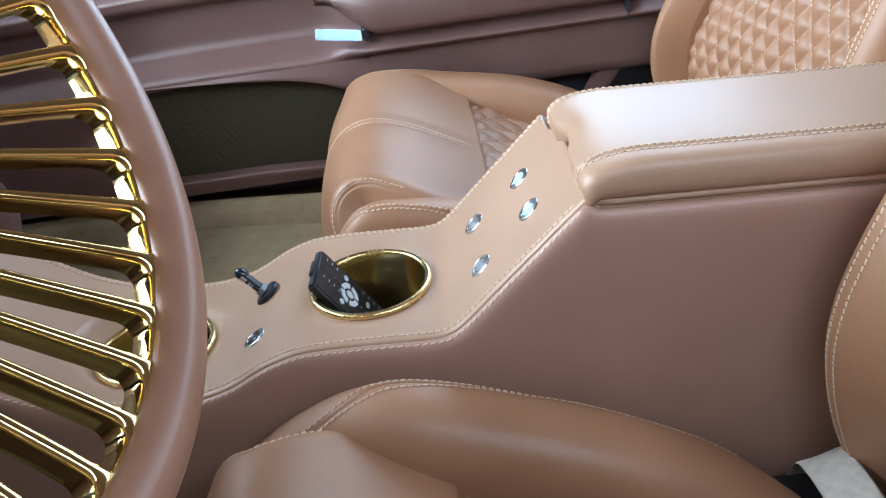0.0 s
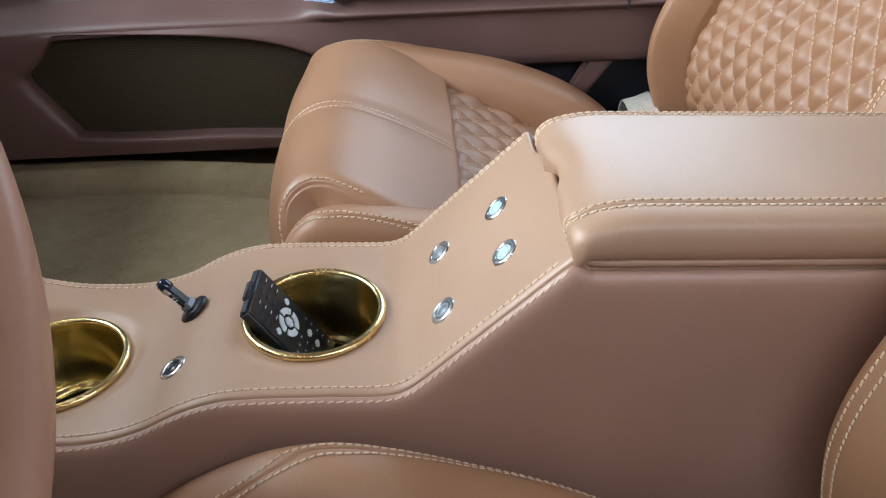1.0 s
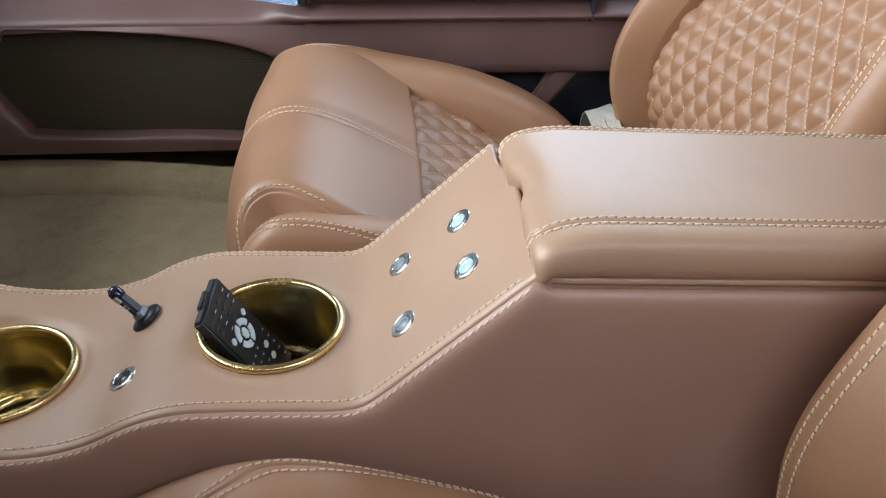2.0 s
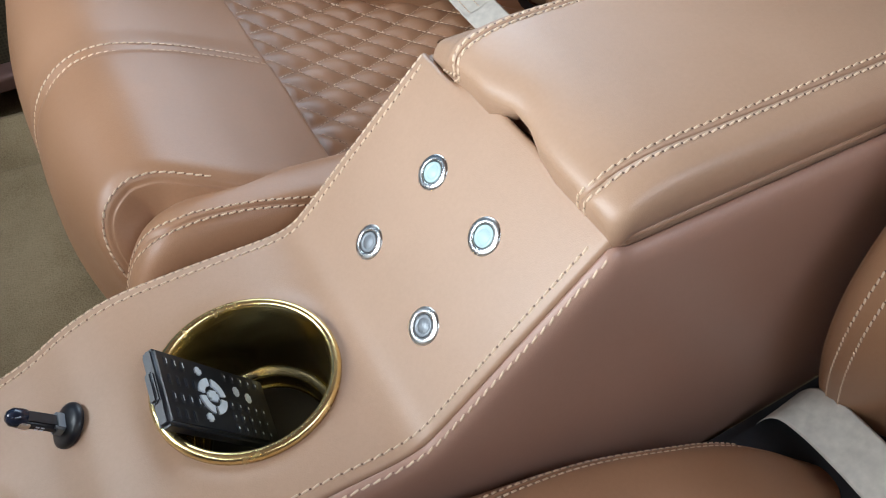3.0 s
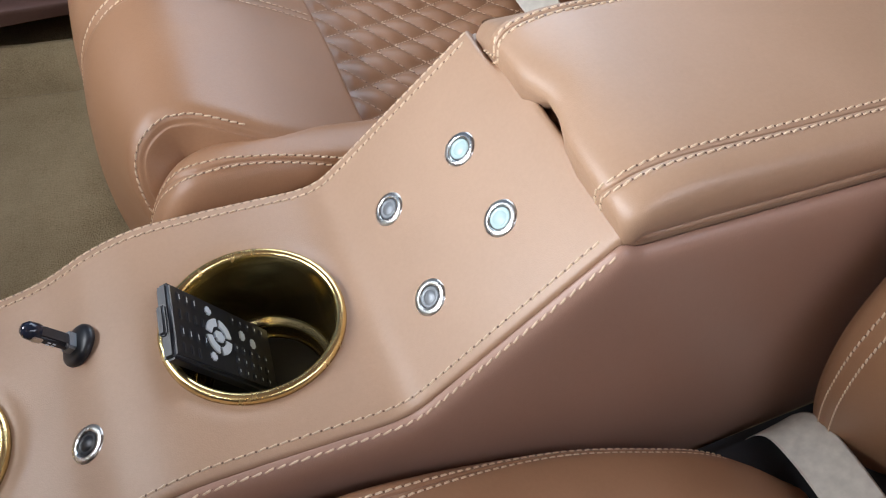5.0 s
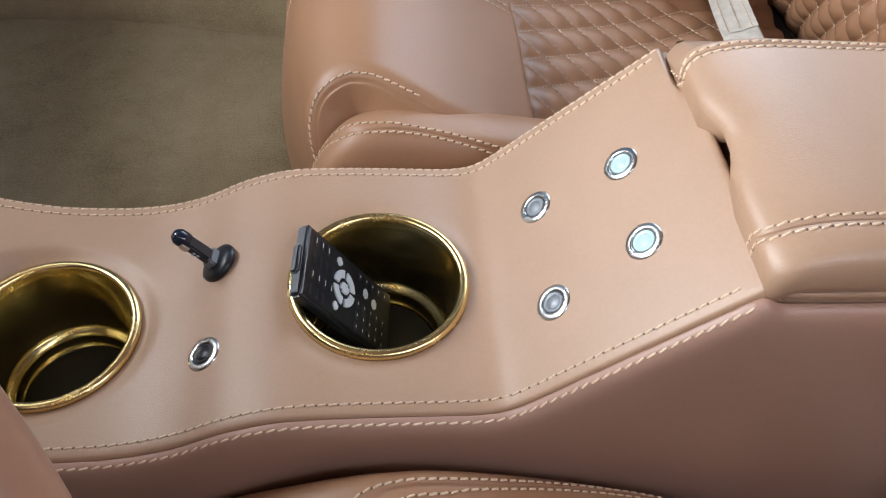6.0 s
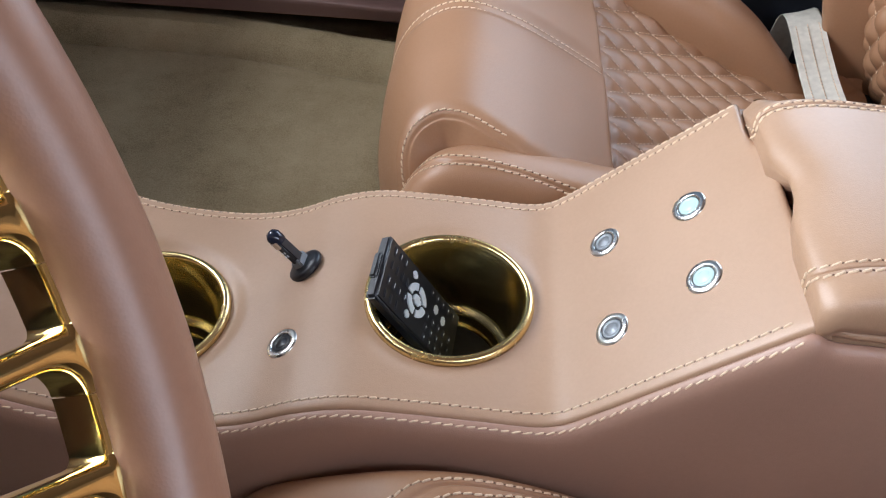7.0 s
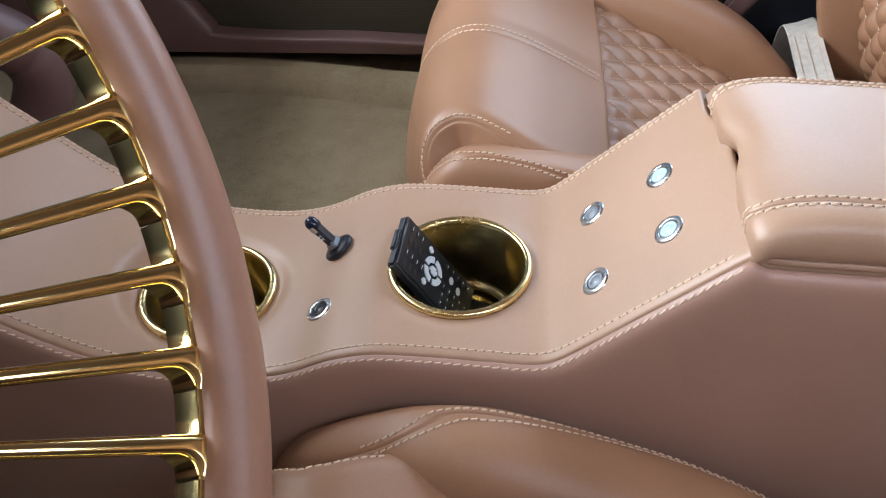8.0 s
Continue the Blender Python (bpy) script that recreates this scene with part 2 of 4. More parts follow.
def floor_sheet():
    """Carpeted floor pan with a rolled sill along the passenger door, parted from the floor by a crease."""
    sill = [(-0.30, 0.0), (-0.012, 0.0), (-0.006, -0.003), (-0.002, -0.009), (0.002, -0.009), (0.008, 0.001), (0.018, 0.012), (0.034, 0.019), (0.052, 0.021), (0.064, 0.016), (0.074, -0.004), (0.09, -0.02), (0.2, -0.02)]
    q = np.array(sill)
    tt = np.unique(np.concatenate([np.linspace(-0.02, 0.09, 56), np.linspace(0.095, 0.17, 4)]))
    rows = []
    for x in np.linspace(-0.95, 1.3, 160):
        toe = 0.30 * smooth01((-0.62 - x) / 0.32)
        crease = 0.572 - 0.050 * smooth01((x + 0.40) / 0.40)
        ys = [(y, 0.0) for y in np.linspace(-0.70, crease - 0.025, 62)] + [(crease + t, float(np.interp(t, q[:, 0], q[:, 1]))) for t in tt]
        row = []
        for y, z in ys:
            lift = 0.05 * smooth01((-0.60 - y) / 0.02) if y < -0.55 else 0.0
            wob = 0.0035 * noise.noise(Vector((x * 6, y * 6, 0))) + 0.0015 * noise.noise(Vector((x * 30, y * 30, 3)))
            row.append((x, y, FLOOR_Z + z + toe + lift + wob))
        rows.append(row)
    ob = sheet("floor", rows, CARPET, flip=True)
    return tagged(ob, "olive-brown cut-pile carpet over the car floor", "floor", kind="structure")


floor_sheet()
bm = bmesh.new()
box(bm, -60, 60, -60, 60, -0.42, -0.40)
tagged(part("ground", bm, ASPHALT, None, smooth=False), "dark grey asphalt ground under the car", "ground", kind="structure")


def plain_wall(name, x0, x1, y0, y1, z0, z1, mat, label):
    b = bmesh.new()
    box(b, x0, x1, y0, y1, z0, z1, 0.01)
    return tagged(part(name, b, mat, None), label, "wall", kind="structure")


plain_wall("wall_front", -1.0, -0.93, -0.72, 0.75, -0.05, 0.56, DARK, "dark bulkhead at the front of the footwell")
# the SHADE panels are an unseen shell added to hold back fill and bounce
plain_wall("shell_rear", 1.25, 1.3, -0.75, 0.75, -0.05, 1.02, SHADE, "unseen dark brown shell panel behind the seats, added to limit bounce light")
plain_wall("shell_driver_side", -0.93, 1.25, -0.76, -0.72, -0.05, 1.02, SHADE, "unseen dark brown shell panel on the driver side, added to limit bounce light")
plain_wall("wall_passenger_sill", -0.93, 1.25, 0.755, 0.80, -0.05, 0.40, DOOR, "outer skin of the passenger door")
plain_wall("ceiling", -0.42, 1.3, -0.76, 0.80, 1.02, 1.05, SHADE, "unseen dark brown shell panel overhead, added to block sky and tint reflections")
def dashboard():
    """Padded dash out of view, its depth and height set to block windscreen light from the console front. It steps back
    on the passenger side and is rounded along its lower edge.
    """
    rows = []
    for y in np.linspace(-0.715, 0.60, 60):
        back = 0.205 * smooth01((y - 0.015) / 0.13) - 0.07
        end = 1 - 0.10 * smooth01((y - 0.54) / 0.06)
        sec = [(-0.98, 0.40), (-0.50, 0.385), (-0.455, 0.392), (-0.428, 0.410), (-0.412, 0.440), (-0.405, 0.500), (-0.412, 0.560), (-0.440, 0.592), (-0.50, 0.606), (-0.98, 0.612)]
        rows.append([(-0.98 + (x - back + 0.98) * end if x > -0.9 else x, y, 0.47 + (z - 0.47) * end) for x, z in sec])
    ob = sheet("dashboard", rows, DOOR, caps=True)
    return tagged(ob, "padded brown leather dashboard, out of view, sized to shade the console front", "dashboard", kind="structure")


dashboard()


# ---- passenger door ----
def passenger_door():
    door = tagged(new("door_1"), "closed passenger door trimmed in brown leather with speaker grille", "door", kind="structure")
    # speaker opening: outline in x and z
    hole = spline([(-0.20, 0.245), (-0.30, 0.252), (-0.385, 0.255), (-0.400, 0.248), (-0.430, 0.212), (-0.452, 0.190), (-0.430, 0.150), (-0.405, 0.112), (-0.392, 0.102), (-0.30, 0.097), (-0.20, 0.097), (-0.09, 0.092), (-0.02, 0.095), (0.01, 0.125), (0.01, 0.165), (-0.05, 0.207), (-0.12, 0.233), (-0.20, 0.245)], 86)[:-1]
    n = len(hole)
    cx, cz = -0.2, 0.17
    rows = []
    for k, (x, z) in enumerate(hole):
        a = math.atan2(z - cz, x - cx)
        dx, dz = math.cos(a), math.sin(a)
        s = min((0.62 / abs(dx)) if dx < 0 else (0.36 / max(dx, 1e-6)), (0.085 / dz) if dz > 0 else (0.098 / max(-dz, 1e-6)))
        ox, oz = cx + dx * s, cz + dz * s
        row = [(x, 0.640, z), (x, 0.625, z)]
        for f, yy in ((0.0, 0.614), (0.04, 0.6085), (0.12, 0.607), (0.4, 0.609), (1.0, 0.612)):
            row.append((x + (ox - x) * f if f > 0 else x, yy, z + (oz - z) * f))
        rows.append(row)
    sheet("lower_panel", rows, DOOR, door, wrap_u=True)
    b = bmesh.new()
    vs = [b.verts.new((x, 0.634, z)) for x, z in hole]
    b.faces.new(vs)
    part("speaker_grille", b, GRILLE, door, "dark perforated speaker grille", smooth=False)
    # shelf, recess and top roll ahead of the armrest
    prof = spline([(0.612, 0.250), (0.614, 0.262), (0.632, 0.272), (0.655, 0.283), (0.664, 0.290), (0.668, 0.305), (0.668, 0.345), (0.664, 0.355), (0.650, 0.362), (0.646, 0.372), (0.652, 0.384), (0.70, 0.392), (0.76, 0.40)], 60)
    rows = []
    for x in np.linspace(-0.82, 0.9, 70):
        close = smooth01((x + 0.075) / 0.07)
        rows.append([(x, y - close * 0.05 * smooth01((z - 0.255) / 0.02) * (1 - smooth01((z - 0.35) / 0.02)), z - 0.012 * smooth01((-0.25 - x) / 0.4)) for y, z in prof])
    sheet("shelf", rows, DOOR, door)
    # panel behind and below the armrest
    rows = []
    for x in np.linspace(-0.01, 0.95, 60):
        lip = 0.182 + 0.012 * smooth01((0.25 - x) / 0.2)
        rows.append([(x, 0.650, lip - 0.004), (x, 0.618, lip - 0.002), (x, 0.606, lip + 0.006), (x, 0.604, lip + 0.02), (x, 0.604, 0.24), (x, 0.607, 0.28), (x, 0.616, 0.31)])
    sheet("rear_panel", rows, DOOR, door)
    # padded armrest with a curved front end
    rows = []
    for k, x in enumerate(np.concatenate([np.linspace(-0.075, 0.03, 16), np.linspace(0.04, 0.40, 30)])):
        f = smooth01((x + 0.075) / 0.09)
        low = 0.345 - 0.052 * f
        out = 0.600 - 0.018 * f
        rows.append([(x, 0.66, low + 0.002), (x, out + 0.012, low), (x, out + 0.003, low + 0.004), (x, out, low + 0.012), (x, out - 0.002, 0.330 + 0.014 * (1 - f)), (x, out + 0.003, 0.352), (x, out + 0.014, 0.360), (x, 0.70, 0.366)])
    sheet("armrest", rows, DOOR, door, "padded brown leather door armrest", caps=True)
    b = bmesh.new()
    box(b, 0.372, 0.376, 0.585, 0.640, 0.262, 0.352, 0.001)
    part("armrest_seam", b, DARK, door)
    # black pocket below with a leather strut
    b = bmesh.new()
    box(b, 0.02, 0.95, 0.645, 0.66, 0.0, 0.20)
    part("pocket_back", b, DARK, door, "black map pocket")
    b = bmesh.new()
    box(b, -0.011, 0.011, -0.006, 0.006, -0.07, 0.07, 0.004)
    for v in b.verts:
        if v.co.z > 0:
            v.co.x = v.co.x * 1.7
    bmesh.ops.transform(b, verts=b.verts, matrix=pose(0.318, 0.622, 0.135, 0, 33, 0))
    part("pocket_strut", b, DOOR, door)
    # pull handle, turned so that it mirrors the driver doorway lamp
    b = bmesh.new()
    box(b, -0.034, 0.034, -0.0025, 0.0025, -0.0078, 0.0078, 0.0012, 2)
    n = Vector((0.24, -0.92, 0.296)).normalized()
    u = Vector((1.0, 0.0, -0.14))
    u = (u - n * u.dot(n)).normalized()
    w = u.cross(n)
    bmesh.ops.transform(b, verts=b.verts, matrix=Matrix(((u.x, -n.x, w.x, -0.0475), (u.y, -n.y, w.y, 0.588), (u.z, -n.z, w.z, 0.301), (0, 0, 0, 1))))
    h = part("door_handle", b, HANDLE, door, "polished chrome door pull")
    b = bmesh.new()
    box(b, -0.015, -0.002, 0.590, 0.62, 0.286, 0.306, 0.003, 3)
    part("handle_mount", b, BLACK, h, "black handle pivot")
    return door


passenger_door()


# ---- centre console ----
TOP = spline([(-0.52, 0.47), (-0.46, 0.405), (-0.40, 0.340), (-0.34, 0.283), (-0.30, 0.248), (-0.26, 0.224), (-0.22, 0.210), (-0.18, 0.205), (-0.145, 0.206), (-0.115, 0.214), (-0.085, 0.229), (-0.055, 0.2375), (-0.02, 0.238), (0.02, 0.236), (0.05, 0.2345), (0.066, 0.238), (0.080, 0.249), (0.0946, 0.2627), (0.115, 0.282), (0.137, 0.3025), (0.160, 0.324), (0.1725, 0.3352), (0.1760, 0.3376), (0.1795, 0.3355), (0.190, 0.318)], 400)


def top_z(x):
    return float(np.interp(x, TOP[:, 0], TOP[:, 1]))


def top_normal(x):
    d = 0.002
    s = (top_z(x + d) - top_z(x - d)) / (2 * d)
    v = Vector((-s, 0, 1)).normalized()
    return v


def lid_drop(x):
    return -0.055 * (x - 0.18)


CUPS = ((-0.0005, 0.0036, 0.2385), (-0.1990, 0.0005, 0.2045))


def console():
    con = empty("center_console", "tan leather centre console with gold cup holders and stitched edges", "console")
    # top cover: a strip with two round openings, stitched on both sides
    xs = np.concatenate([np.linspace(-0.52, 0.160, 180), np.linspace(0.1625, 0.186, 14)])
    ys = [0.1055, 0.1050, 0.1035, 0.1010, 0.0975, 0.0930, 0.0880] + list(np.linspace(0.082, -0.074, 60)) + [-0.0785, -0.0815, -0.0832, -0.0838]
    dz = {0.1055: -0.022, 0.1050: -0.013, 0.1035: -0.0060, 0.1010: -0.0022, 0.0975: -0.0005, -0.0815: -0.0002, -0.0832: -0.0012, -0.0838: -0.0060}
    verts, idx, faces = [], {}, []
    for i, x in enumerate(xs):
        z, nrm = top_z(x), top_normal(x)
        for j, y in enumerate(ys):
            p = Vector((x, y, z)) + nrm * dz.get(y, 0.0)
            p.z -= 0.0085 * smooth01((y - 0.045) / 0.03) * smooth01((x - 0.1685) / 0.006)
            for cx, cy, cz in CUPS:
                d = math.hypot(x - cx, y - cy)
                w = smooth01((0.066 - d) / 0.012)
                p.z += (cz - 0.0024 - p.z) * float(w)
            idx[i, j] = len(verts)
            verts.append(p)
    for i in range(len(xs) - 1):
        for j in range(len(ys) - 1):
            mx, my = (xs[i] + xs[i + 1]) / 2, (ys[j] + ys[j + 1]) / 2
            if any(math.hypot(mx - cx, my - cy) < 0.0500 for cx, cy, cz in CUPS):
                continue
            faces.append((idx[i, j], idx[i, j + 1], idx[i + 1, j + 1], idx[i + 1, j]))
    link_mesh("top_cover", verts, faces, TAN, con, "smooth tan leather top cover")
    # side panels
    def wall_rows(xs, sign):
        rows = []
        for x in xs:
            z = top_z(x) if x <= 0.170 else 0.3335 + lid_drop(x) - 0.0005 - 0.0045 * smooth01((x - 0.172) / 0.012)
            nrm = top_normal(min(x, 0.155)).lerp(Vector((0, 0, 1)), smooth01((x - 0.135) / 0.06)).normalized()
            row = []
            prof = [(0.0843, -0.0060), (0.0847, -0.0014), (0.0860, -0.0009), (0.0886, -0.0022), (0.0906, -0.0046), (0.0920, -0.0085), (0.0926, -0.014), (0.0930, -0.022)]
            if sign > 0:
                prof = [(0.1055, -0.021), (0.1056, -0.03)]
            for y, d in prof:
                p = Vector((x, sign * y, z)) + nrm * d
                row.append(p)
            last = row[-1]
            yy = abs(last.y)
            for f in np.linspace(0.12, 1, 8):
                row.append((last.x + (x - last.x) * f, sign * (yy + 0.004 * f), last.z * (1 - f) + 0.004 * f))
            rows.append(row)
        return rows
    xs2 = np.concatenate([np.linspace(-0.52, 0.19, 150), np.linspace(0.20, 0.78, 40)])
    sheet("side_panel", wall_rows(xs2, -1), TAN_BOUNCE, con, "tan leather side panel", flip=False)
    sheet("side_panel", wall_rows(xs2, 1), TAN_BOUNCE, con, flip=True)
    # box under the lid
    b = bmesh.new()
    box(b, 0.176, 0.78, -0.080, 0.070, 0.22, 0.318, 0.002)
    part("storage_box", b, TAN, con)
    # stitching along both edges
    def row(y, off, xs=np.linspace(-0.50, 0.167, 300)):
        out = []
        for x in xs:
            nrm = top_normal(x)
            p = Vector((x, y, top_z(x))) + nrm * off
            out.append((*p, *nrm))
        return out
    stitching("edge_stitching", [row(-0.0770, 0.0003)], con)
    stitching("edge_stitching", [row(0.0925, 0.0003)], con)
    low = []
    for p in row(-0.0886, -0.0022):
        low.append((*p[:3], p[3] * 0.6, -0.8, p[5] * 0.6))
    stitching("side_stitching", [low], con, pitch=0.0064, length=0.0053, r=0.00068, slant=0.20)
    far = []
    for p in row(0.0990, -0.0008):
        far.append((*p[:3], p[3] * 0.8, 0.5, p[5] * 0.8))
    stitching("edge_stitching", [far], con)
    return con


CONSOLE = console()


def armrest_lid():
    """Padded lid with a bullnose front and a finger scoop in its front edge."""
    lid = new("armrest_lid")
    lid.parent = CONSOLE
    tagged(lid, "padded tan leather armrest lid with double stitching")
    cy, x0, x1 = -0.006, 0.1708, 0.79
    xs = np.concatenate([x0 + 0.050 * (1 - np.cos(np.linspace(0, math.pi / 2, 26))), np.linspace(x0 + 0.056, x1, 70)])

    def half(x):
        t = min(1.0, (x - x0) / 0.009)
        return 0.0765 + 0.0045 * math.sqrt(max(0.0, 1 - (1 - t) ** 2))

    def tall(x):
        t = min(1.0, (x - x0) / 0.050)
        return 0.0125 + 0.0190 * math.sqrt(max(0.0, 1 - (1 - t) ** 2))

    # across: fraction of the half width from the middle, fraction of the height
    side = [(0.915, 0.0), (0.960, 0.03), (0.990, 0.12), (1.0, 0.33), (0.993, 0.55), (0.975, 0.71), (0.945, 0.815), (0.905, 0.870), (0.86, 0.905), (0.80, 0.925), (0.732, 0.938), (0.725, 0.910), (0.720, 0.810), (0.715, 0.910), (0.708, 0.941), (0.67, 0.955), (0.58, 0.974), (0.42, 0.99), (0.2, 0.998), (0.0, 1.0)]
    outer = [(0.915, 0.0), (0.960, 0.03), (0.990, 0.12), (1.0, 0.33), (0.996, 0.57), (0.982, 0.75), (0.960, 0.845), (0.930, 0.890), (0.900, 0.912), (0.872, 0.925), (0.865, 0.900), (0.860, 0.800), (0.855, 0.902), (0.848, 0.932), (0.80, 0.946), (0.70, 0.962), (0.58, 0.976), (0.42, 0.99), (0.2, 0.998), (0.0, 1.0)]
    sec = [(-f, h) for f, h in side] + [(f, h) for f, h in outer[::-1][1:]]

    def at(x, f, h):
        y = cy + f * half(x) + 0.031 * smooth01((f - 0.7) / 0.25) * max(0.0, 1 - h / 0.6)
        near = 1 - smooth01((x - x0) / 0.026)
        scoop = smooth01((0.026 - y) / 0.012) * smooth01((y + 0.032) / 0.034)
        xx = x + scoop * near * (0.0115 - 0.005 * h) + 0.0045 * (1 - h) ** 2 * (1 - smooth01((x - x0) / 0.012))
        z = 0.3335 + lid_drop(x) + h * tall(x) + scoop * near * (1 - h) * 0.004 - 0.0085 * (1 - smooth01((x - x0) / 0.014)) * (1 - scoop) * (1 - h)
        return Vector((xx, y, z))

    rows = [[at(x, f, h) for f, h in sec] for x in xs]
    def nose_point(f, h, k):
        return at(x0, f, h * k)

    nose = [[nose_point(f, h, k) for f, h in sec] for k in (0.0, 0.12, 0.3, 0.55, 0.8)]
    tuck = [p + Vector((0.014, 0, -0.0005)) for p in nose[0]]
    sheet("lid_cover", [tuck] + nose + rows, TAN, lid, flip=True)
    pts = [at(x, -0.955, 0.0) for x in xs[::-1]] + [at(xs[0], f, 0.0) for f in np.linspace(-0.9, 0.9, 30)] + [at(x, 0.955, 0.0) for x in xs]
    base = [[Vector((p.x + 0.004, p.y, 0.322 + lid_drop(p.x))), Vector((p.x + 0.004, p.y, 0.3345 + lid_drop(p.x)))] for p in pts if p.x > 0.176]
    sheet("lid_base", base, TAN, lid, flip=True)
    lip = []
    for x in np.linspace(0.1735, 0.78, 90):
        z, k = 0.3333 + lid_drop(x), smooth01((x - 0.1735) / 0.022)
        lip.append([(x, -0.080 + (y + 0.080) * (0.62 + 0.38 * k), z + d) for y, d in ((-0.076, 0.0003), (-0.0840, 0.0003), (-0.0846, -0.0003), (-0.0849, -0.0014), (-0.0849, -0.0028), (-0.0842, -0.0040), (-0.076, -0.0044))])
    sheet("lid_lip", lip, TAN, lid, "thin recessed leather lip under the lid", flip=True, caps=True)
    for sg in (-1, 1):
        for f, h in ((0.756, 0.936), (0.684, 0.951)) if sg < 0 else ((0.894, 0.918), (0.824, 0.942)):
            pts = [nose_point(sg * f, h, k) for k in np.linspace(0.2, 1, 14)] + [at(x0 + (x1 - x0) * u * u, sg * f, h) for u in np.linspace(0.01, 1, 300)]
            line = []
            for p, q in zip(pts, pts[1:]):
                nn = Vector((-(q.z - p.z), 0, q.x - p.x)).normalized() + Vector((0, sg * 0.2, 0))
                line.append((*(p + nn * 0.0003), *nn))
            stitching("lid_stitching", [line], lid)
    return lid


armrest_lid()


def cup_holder(cx, cy, cz):
    c = new("cup_holder")
    c.parent = CONSOLE
    tagged(c, "polished gold cup holder with black mat")
    m = Matrix.Translation((cx, cy, cz))
    lathe("ring", [(0.0472, -0.006), (0.0474, -0.0012), (0.0480, 0.0008), (0.0490, 0.0020), (0.0506, 0.0025), (0.0525, 0.0019), (0.0537, 0.0004), (0.0540, -0.0022), (0.0520, -0.0030)], RINGGOLD, c, n=96, m=m)
    lathe("cup", [(0.0474, -0.004), (0.0466, -0.012), (0.0452, -0.045), (0.0444, -0.058), (0.0430, -0.061), (0.0395, -0.0615), (0.0390, -0.066), (0.0382, -0.078), (0.0, -0.078)], CUPGOLD, c, n=96, m=m)
    lathe("mat", [(0.0376, -0.0775), (0.0373, -0.0755), (0.036, -0.0745), (0.0, -0.0745)], RUBBER, c, n=64, m=m)
    return c


for at in CUPS:
    cup_holder(*at)


def push_button(x, y, lit, dark=False):
    nrm = top_normal(x)
    b = new("push_button")
    b.parent = CONSOLE
    tagged(b, "chrome push button with lit cap" if lit else "chrome push button with black cap" if dark else "chrome push button with grey steel cap")
    m = Matrix.Translation(Vector((x, y, top_z(x)))) @ nrm.to_track_quat("Z", "X").to_matrix().to_4x4()
    lathe("bezel", [(0.0069, 0.0001), (0.0070, 0.0009), (0.0074, 0.0012), (0.0080, 0.0013), (0.0098, 0.0011), (0.0106, 0.0007), (0.0110, 0.0001), (0.0110, -0.001)], CHROME, b, n=48, m=m)
    lathe("cap", [(0.0063, 0.0002), (0.0062, 0.0007), (0.0057, 0.0009), (0.0046, 0.0009), (0.0044, 0.0007), (0.0041, 0.0007), (0.0039, 0.0009), (0.0, 0.0009)], LAMPCAP if lit else BLACK if dark else STEEL, b, n=40, m=m)
    lathe("groove", [(0.0074, 0.00025), (0.0060, 0.00025)], BLACK, b, n=40, m=m)
    return b


push_button(0.0952, 0.0362, False)
push_button(0.0945, -0.0340, False)
push_button(0.1380, 0.0312, True)
push_button(0.1378, -0.0258, True)
push_button(-0.1020, -0.0305, False, True)


# ---- loose things on the console ----
def usb_charger():
    u = empty("usb_adapter", "small black plug-in adapter standing in a console socket", "adapter", (-0.0985, 0.030, 0.218))
    axis = Vector((-0.62, 0.06, 0.76)).normalized()
    q = axis.to_track_quat("Z", "Y").to_matrix().to_4x4()
    m = Matrix.Translation((-0.0990, 0.0335, 0.2240)) @ q
    base = lathe("flange", [(0.0, 0.0032), (0.006, 0.0030), (0.0105, 0.0022), (0.0128, 0.0008), (0.0132, -0.001), (0.0128, -0.0025), (0.004, -0.006)], BLACK, None, n=48, m=m)
    place(base, u)
    def slab(name, z0, z1, w, t, mat, label="", rnd=0.002):
        b = bmesh.new()
        box(b, -w / 2, w / 2, -t / 2, t / 2, z0, z1, rnd, 3)
        bmesh.ops.transform(b, verts=b.verts, matrix=m)
        return place(part(name, b, mat, None, label), u)
    slab("stem", 0.001, 0.027, 0.0105, 0.0062, BLACK)
    slab("collar", 0.002, 0.0085, 0.0118, 0.0078, STEEL, "brushed metal collar", 0.0012)
    tip = lathe("tip", [(0.0, 0.0345), (0.003, 0.0338), (0.0050, 0.0312), (0.0054, 0.027), (0.0052, 0.0245)], GLOSS, None, n=24, m=m, label="rounded glossy tip")
    place(tip, u)
    b = bmesh.new()
    box(b, 0.0045, 0.0060, -0.0022, 0.0022, 0.022, 0.028, 0.0006)
    bmesh.ops.transform(b, verts=b.verts, matrix=m)
    place(part("metal_contact", b, CHROME, None), u)
    for k in range(4):
        b = bmesh.new()
        box(b, 0.0051, 0.0055, -0.0015 + 0.0018 * (k % 2), -0.0006 + 0.0018 * (k % 2), 0.014 + 0.003 * (k // 2), 0.016 + 0.003 * (k // 2), 0.0001, 1)
        bmesh.ops.transform(b, verts=b.verts, matrix=m)
        place(part("print_mark", b, PALE, None, "small pale printed mark"), u)


usb_charger()


